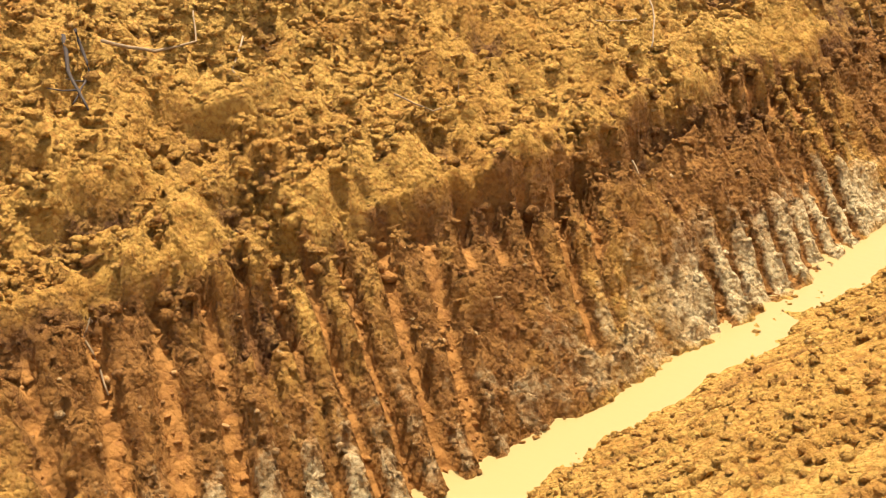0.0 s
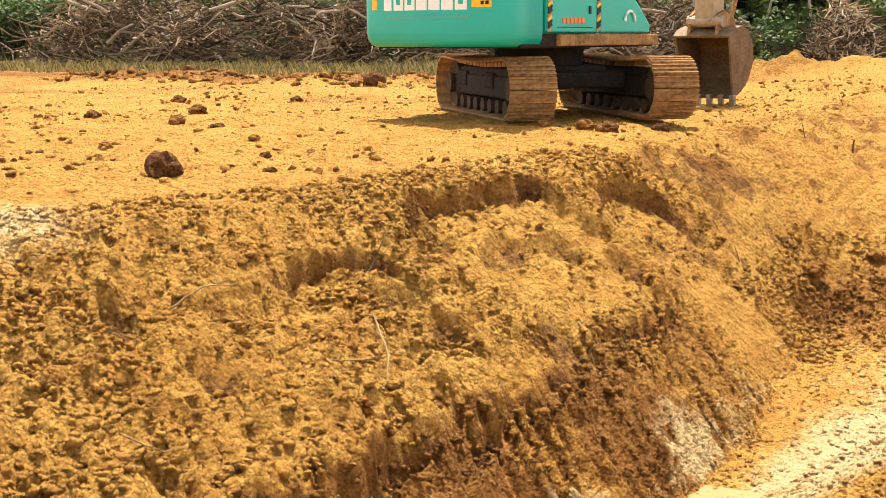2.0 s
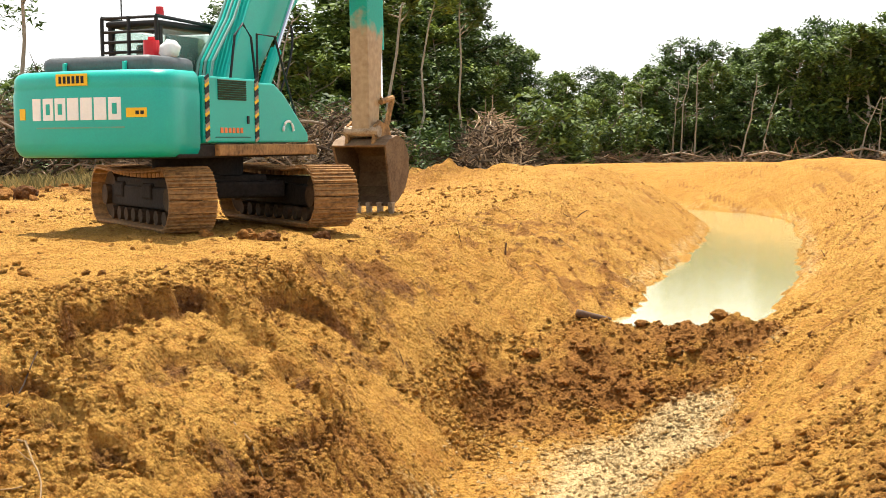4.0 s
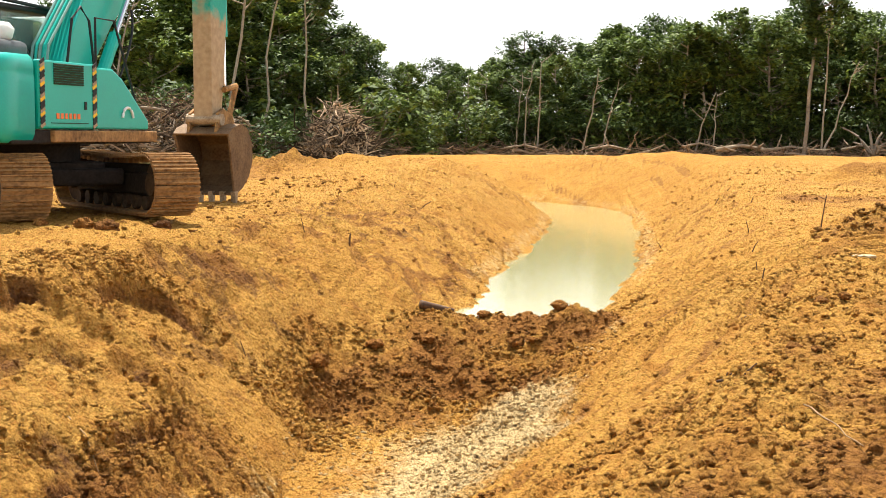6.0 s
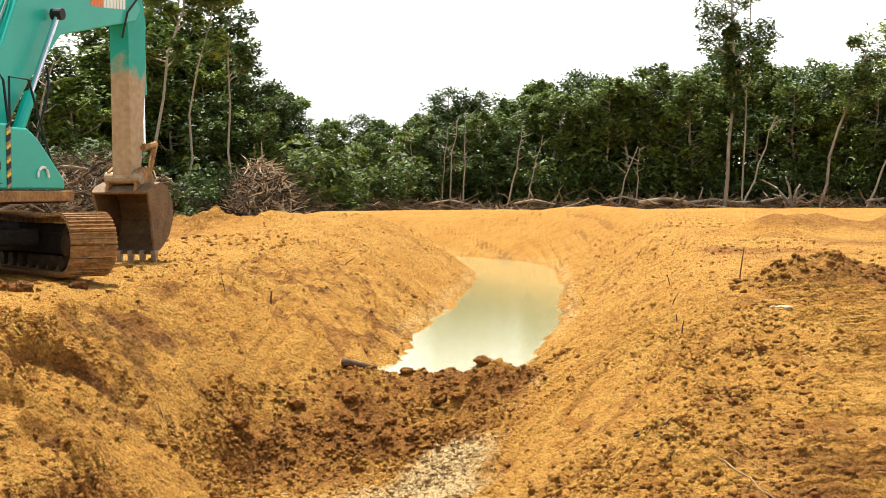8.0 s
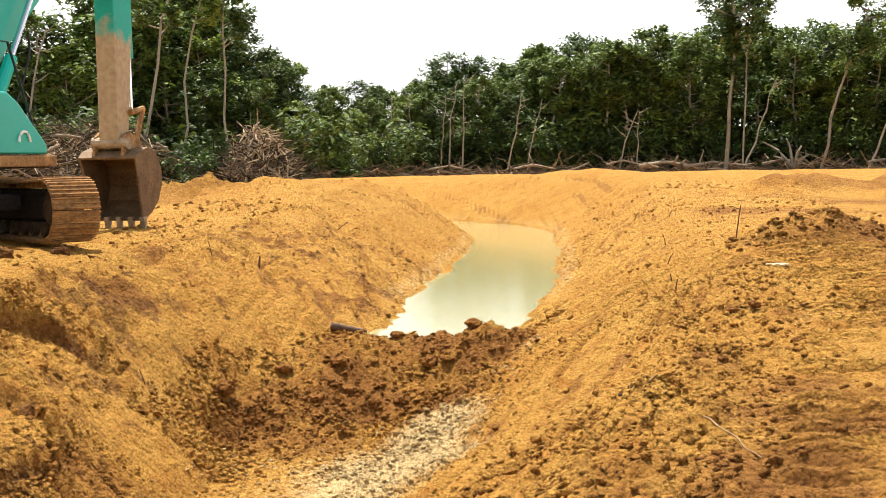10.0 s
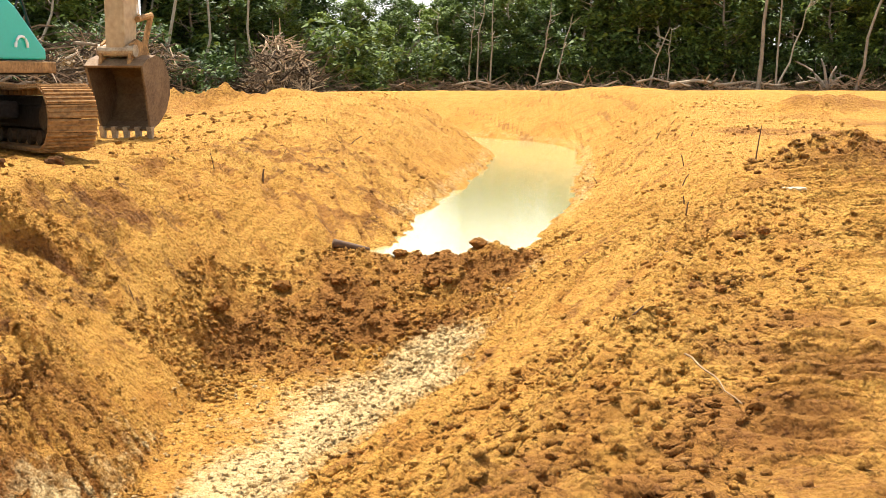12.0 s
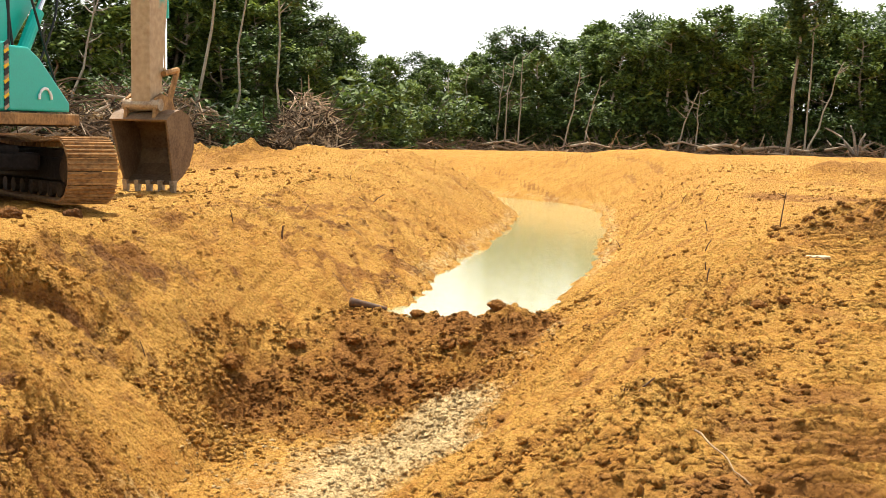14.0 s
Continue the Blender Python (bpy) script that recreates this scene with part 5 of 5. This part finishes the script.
for k, (dx, dz) in enumerate(((-2.0, 1.9), (-1.3, 0.9), (0.6, 1.6), (1.2, 1.0), (-0.4, 2.1))):
    x = 21.5
    y = forest_front(x) - 4.2
    fallen("stump_root" if k else "tree_stump", "uprooted stump root standing in the slash", [(x, y, 0.2), (x + dx * 0.5, y, 0.35 + dz * 0.6), (x + dx, y + 0.2, 0.2 + dz)], 0.13, 0.04, bark, "stump", 7, 2, 640 + k)


# ---- single slim trees in front of the forest ----
def slim_tree(base, top, r, seed, crown=0, leaf=None, bk=None, label="slim bare tree trunk at the forest edge", vines=0, spread=1.0):
    rng = random.Random(seed)
    root = empty("tree", pose(*base))
    d = Vector(top) - Vector(base)
    side = Vector((rng.uniform(-1, 1), 0, 0)) * d.length * 0.04
    pts = [d * (i / 6) + side * math.sin(math.pi * i / 6) + Vector((rng.gauss(0, 0.01), 0, 0)) * d.length for i in range(7)]
    pts[0] = Vector((0, 0, -0.2))
    pieces = [tube(pts, [r * (1 - 0.65 * i / 6) * 0.75 for i in range(7)], 7)]
    cs = []
    for k in range(5 + crown):
        f = rng.uniform(0.55, 1.0)
        i = min(5, int(f * 6))
        p = pts[i].lerp(pts[i + 1], f * 6 - i)
        a = rng.uniform(0, 2 * math.pi)
        l = rng.uniform(0.5, 1.5) * spread
        q = p + Vector((math.cos(a) * l, math.sin(a) * l * 0.6, rng.uniform(0.2, 0.9) * l))
        pieces.append(tube([p, p.lerp(q, 0.5) + Vector((0, 0, -0.05)), q], [r * 0.35, r * 0.25, r * 0.1], 5))
        cs.append(q)
    v, f = merge(pieces)
    raw_mesh("trunk", v, f, bk or pale_bark, root)
    if crown:
        v, f = leaves(rng, cs, [rng.uniform(0.35, 0.75) * spread for _ in cs], 130, 0.2)
        raw_mesh("crown", v, f, leaf or LEAF[0], root)
    if vines:
        vc = [pts[3] * (1 - t) + pts[5] * t + Vector((rng.gauss(0, 0.25), rng.gauss(0, 0.25), rng.gauss(0, 0.5))) for t in [rng.random() * 1.2 for _ in range(vines)]]
        v, f = leaves(rng, vc, [rng.uniform(0.3, 0.6) for _ in vc], 120, 0.2)
        raw_mesh("climber", v, f, LEAF[2], root, )
    return tagged(root, label, "tree", "single trees")


G = lambda x, y: height(x, y)
for k, (bx, tx, by, tz, r, crown, vines, sp) in enumerate((
        (9.8, 11.3, 93, 4.5, 0.10, 0, 0, 0.8), (11.1, 11.4, 93, 4.4, 0.09, 0, 0, 0.8), (18.3, 20.7, 92, 6.6, 0.11, 0, 0, 0.7),
        (23.2, 26.6, 90, 11.0, 0.16, 7, 4, 1.3), (26.0, 29.3, 89, 9.0, 0.12, 0, 0, 0.9), (17.0, 17.4, 91, 14.5, 0.20, 9, 26, 2.0),
        (18.4, 19.0, 92, 16.5, 0.10, 8, 0, 1.6), (28.5, 30.4, 90, 15.0, 0.14, 10, 0, 2.0),
        (-1.9, -1.5, 93, 6.4, 0.09, 0, 0, 0.8), (-1.2, -0.9, 93, 6.6, 0.10, 0, 0, 0.8), (-2.6, -2.2, 93, 5.8, 0.08, 0, 0, 0.8),
        (1.9, 3.2, 93, 6.2, 0.10, 0, 0, 0.9), (3.4, 4.6, 93.4, 5.4, 0.09, 0, 0, 0.8), (-6.2, -5.9, 92, 5.6, 0.08, 0, 0, 0.7), (-5.4, -4.6, 92, 5.4, 0.08, 0, 0, 0.7),
        (-16.4, -13.7, 61.5, 12.0, 0.13, 4, 0, 1.0), (-14.4, -12.4, 62.5, 11.6, 0.10, 4, 0, 1.0), (-12.6, -12.4, 66, 12.5, 0.10, 9, 0, 1.4),
        (-21.3, -19.6, 60, 7.5, 0.11, 0, 0, 0.8), (-28.0, -27.7, 50, 11.5, 0.16, 5, 0, 1.4), (-33.5, -36.0, 56, 10.0, 0.10, 7, 0, 2.2))):
    lb = "slender pale tree leaning at the forest edge"
    if vines:
        lb = "tall tree hung with dark climbing vines"
    elif crown:
        lb = "tall thin tree with a sparse open crown"
    slim_tree((bx, by, G(bx, by)), (tx, by, tz), r, 700 + k, crown, LEAF[k % 3], pale_bark if not vines else bark, lb, vines, sp)
m = pose(19.6, 99, 0.3) @ Matrix.Diagonal((1.1, 1.1, 1.15, 1))
yt = tagged(build_tree(31, 9.2, 0.5, 2.0, LEAF[3], bark, 30, 60), "forest tree with a yellowish crown", "tree", "forest trees")
yt.matrix_world = m


# ---- lumps, stones and scraps on the ground ----
def lump(name, label, x, y, size, tint, seed, squash=0.8, category="clod", material=None, dz=0.0):
    bm = bmesh.new()
    bmesh.ops.create_icosphere(bm, subdivisions=3, radius=1.0)
    off = Vector((seed * 3.7, seed * 1.3, 0))
    for v in bm.verts:
        n = noise.fractal(v.co * 1.6 + off, 0.9, 2.0, 4) + 0.5 * noise.cell(v.co * 2.3 + off)
        v.co *= 1 + 0.30 * n
        v.co = Vector((v.co.x * size, v.co.y * size, v.co.z * size * squash))
    m = bpy.data.meshes.new(name)
    bm.to_mesh(m)
    bm.free()
    a = m.color_attributes.new("soil", "FLOAT_COLOR", "POINT")
    a.data.foreach_set("color", list((*tint, 1.0)) * len(m.vertices))
    m.materials.append(material or soil)
    o = new(name, m)
    o.location = (x, y, height(x, y) + size * squash * 0.45 + dz)
    return tagged(o, label, category)


lump("clod", "dark brown clod of earth on the level ground", -8.07, 9.45, 0.17, (0.2, 0, 0.9), 1, 0.9)
lump("clod", "dark crumbling clod of earth by the bank edge", -8.5, 7.35, 0.17, (0.3, 0, 0.9), 2, 0.8)
lump("clod", "dark crumbling clod of earth by the bank edge", -8.5, 6.95, 0.14, (0.3, 0, 0.9), 3, 0.6)
lump("clod", "small dark clod of earth on the level ground", -8.0, 11.05, 0.06, (0.3, 0, 0.8), 4)
for k, (x, y, s) in enumerate(((-12.3, 15.2, 0.13), (-14.3, 15.7, 0.12), (-11.0, 14.4, 0.10), (-9.6, 13.2, 0.07), (-13.4, 17.2, 0.15), (-7.4, 10.2, 0.07), (-10.5, 11.5, 0.08), (-15.9, 20, 0.14), (-14.2, 21.5, 0.12), (-6.7, 17.2, 0.14), (-6.3, 17.0, 0.16), (-5.8, 17.9, 0.12), (-7.2, 16.9, 0.10), (-12.0, 27.6, 0.3), (-16.0, 27.9, 0.28))):
    lump("clod", "brown clod of earth lying on the level ground", x, y, s, (0.7, 0, 0.45 * (k % 3)), 10 + k, 0.7)
lump("stone", "white chalky stone at the bank edge", -6.95, 5.95, 0.11, (0, 0, 0), 40, 0.75, "stone", mat("white_chalk", (0.52, 0.43, 0.28), 0.9, 0, 0.15, 5, 0.4, 25))
for k, (x, y, s) in enumerate(((2.30, 12.5, 0.12), (2.5, 12.4, 0.10), (1.55, 9.8, 0.09), (1.7, 9.7, 0.07), (2.2, 8.95, 0.08), (1.3, 9.2, 0.07), (2.6, 13.4, 0.10), (2.45, 10.6, 0.07), (2.1, 7.4, 0.07), (1.9, 8.2, 0.06))):
    lump("clod", "dark damp clod on the bank top", x, y, s * 0.6, (0.65, 0, 0.3), 60 + k, 0.6)
for k, (x, y, s) in enumerate(((-0.75, 17.55, 0.20), (-0.55, 17.5, 0.13), (-2.7, 17.4, 0.20), (-0.15, 18.2, 0.20), (0.1, 17.9, 0.18), (-0.6, 18.45, 0.18), (-1.25, 18.6, 0.16), (-1.4, 17.3, 0.15), (-1.8, 17.2, 0.18), (-1.1, 16.9, 0.16), (-3.3, 16.4, 0.24), (-0.2, 17.2, 0.17), (-0.35, 16.9, 0.15), (-2.2, 16.9, 0.16), (-2.0, 17.7, 0.2))):
    lump("clod", "wet brown clod on the earth plug", x, y, s * 0.6, (0.7, 0, 0.2), 80 + k, 0.6)

wet_wood = mat("dark_wet_wood", (0.12, 0.065, 0.035), 0.6, 0, 0.4, 4, 0.5, 20)
fallen("log", "dark waterlogged log at the water's edge", [(-2.2, 18.78, -1.04), (-1.98, 18.86, -1.09), (-1.7, 18.88, -1.15)], 0.065, 0.035, wet_wood, "log", 10, 0, 900)
bm = bmesh.new()
bmesh.ops.create_grid(bm, x_segments=10, y_segments=6, size=1.0)
for v in bm.verts:
    v.co = Vector((v.co.x * 0.13, v.co.y * 0.09, 0.02 * noise.noise(v.co * 2.5)))
bmesh.ops.solidify(bm, geom=bm.faces[:], thickness=0.02)
scrap = part("plastic_sheet", bm, mat("faded_plastic", (0.56, 0.42, 0.24), 0.6, 0, 0.2, 6, 0.2, 20))
scrap.location = (3.62, 16.4, height(3.62, 16.4) + 0.05)
tagged(scrap, "crumpled white plastic scrap on the level bank", "scrap")

root_mat = mat("brown_root", (0.34, 0.22, 0.11), 0.9, 0, 0.35, 8, 0.3, 40)
twig_mat = mat("dry_twig", (0.15, 0.085, 0.045), 0.9, 0, 0.35, 8, 0.3, 40)
dark_root = mat("dark_root", (0.07, 0.045, 0.03), 0.9, 0, 0.35, 8, 0.3, 40)


def on(x, y, up=0.02):
    return (x, y, height(x, y) + up)


ROOTS = (([(-5.25, 8.12), (-4.95, 7.85), (-4.62, 7.45), (-4.45, 7.1)], 0.012, 0.006, root_mat), ([(-4.7, 7.6), (-4.75, 7.35), (-4.85, 7.0)], 0.009, 0.004, root_mat),
         ([(-5.85, 6.6), (-5.75, 6.85), (-5.72, 7.2)], 0.010, 0.005, root_mat), ([(-5.46, 8.5), (-5.5, 8.75), (-5.52, 9.1)], 0.013, 0.006, dark_root),
         ([(-6.3, 4.1), (-6.22, 4.4), (-6.17, 4.68), (-6.3, 4.8)], 0.014, 0.006, root_mat), ([(-6.5, 4.0), (-6.3, 3.85), (-6.0, 3.72)], 0.020, 0.008, dark_root),
         ([(-6.45, 4.05), (-6.25, 3.95), (-6.1, 3.7)], 0.014, 0.006, dark_root), ([(-4.1, 6.25), (-4.02, 6.2), (-3.9, 6.15)], 0.008, 0.004, root_mat),
         ([(-5.15, 2.75), (-4.98, 2.78), (-4.8, 2.7)], 0.011, 0.006, root_mat), ([(-4.35, 10.3), (-4.1, 10.0), (-3.9, 9.8)], 0.009, 0.004, root_mat),
         ([(-6.0, 4.9), (-5.8, 4.6), (-5.6, 4.5)], 0.008, 0.003, root_mat), ([(-5.1, 5.2), (-4.9, 5.3), (-4.8, 5.5)], 0.008, 0.003, root_mat),
         ([(1.12, 7.15), (1.19, 6.75), (1.25, 6.3)], 0.007, 0.004, root_mat), ([(0.84, 8.75), (0.87, 8.6), (0.9, 8.5)], 0.013, 0.008, dark_root),
         ([(1.75, 13.9), (2.05, 13.8), (2.3, 13.6)], 0.018, 0.010, root_mat))
for k, (pts, r0, r1, mt) in enumerate(ROOTS):
    fallen("root", "thin broken root lying on the ditch bank", [on(x, y, 0.035) for x, y in pts], r0 * 0.8, r1 * 0.8, mt, "root", 6, 1 if k < 12 else 0, 950 + k)
STUBS = ((3.95, 20.7, 0.75, 0.08, 0.02), (3.76, 32.5, 0.45, 0.12, 0.02), (2.27, 15.8, 0.32, 0.03, 0.018), (2.5, 17.6, 0.30, -0.02, 0.018), (0.9, 8.2, 0.22, 0.12, 0.014), (0.86, 8.6, 0.2, 0.03, 0.013),
         (-3.56, 20.8, 0.34, 0.02, 0.035), (-4.22, 20.4, 0.45, -0.06, 0.014), (-3.25, 29.1, 0.4, 0.3, 0.022), (-3.2, 28.7, 0.35, -0.25, 0.02), (-3.89, 14.9, 0.4, -0.08, 0.012), (-4.2, 32.5, 0.35, 0.03, 0.015),
         (2.7, 19.5, 0.35, 0.1, 0.016), (3.2, 23.0, 0.4, -0.06, 0.016), (4.1, 29.0, 0.4, 0.08, 0.016), (4.5, 36.0, 0.4, 0.15, 0.018), (-3.9, 24.5, 0.3, 0.1, 0.014), (2.0, 26.5, 0.3, -0.1, 0.015))
for k, (x, y, l, dx, r) in enumerate(STUBS):
    z = height(x, y)
    l = l * (0.6 if k else 0.9)
    fallen("twig", "broken twig sticking out of the bank", [(x, y, z - 0.05), (x + dx * 0.5, y, z + l * 0.4), (x + dx, y, z + l * 0.8)], r * 0.6, r * 0.35, twig_mat, "twig", 6, 1 if l > 0.36 else 0, 990 + k)


# ---- dry grass by the brush ----
def grass(name, label, n, region, seed, material, accept):
    rs = random.Random(seed)
    v, f = [], []
    while n:
        x, y = rs.uniform(*region[:2]), rs.uniform(*region[2:])
        n -= 1
        if not accept(x, y):
            continue
        z = 0.2
        for _ in range(5):
            a = rs.uniform(0, 2 * math.pi)
            h, w = rs.uniform(0.12, 0.42), rs.uniform(0.008, 0.018)
            bx, by = x + rs.gauss(0, 0.08), y + rs.gauss(0, 0.08)
            tx, ty = bx + math.cos(a) * h * 0.5, by + math.sin(a) * h * 0.5
            o = len(v)
            v += [(bx - w, by, z - 0.05), (bx + w, by, z - 0.05), ((bx + tx) / 2 + w * 0.7, (by + ty) / 2, z + h * 0.7), (tx, ty, z + h)]
            f += [(o, o + 1, o + 2), (o, o + 2, o + 3)]
    ob = raw_mesh(name, v, f, material)
    return tagged(ob, label, "grass", kind="stuff")


dry_grass = leaf_material("dry_grass", (0.30, 0.24, 0.09), (0.12, 0.11, 0.04))
grass("grass", "sparse dry grass beside the cleared brush", 3600, (-44, -10, 34, 60), 61, dry_grass, lambda x, y: x < -4.5 - 0.15 * y)
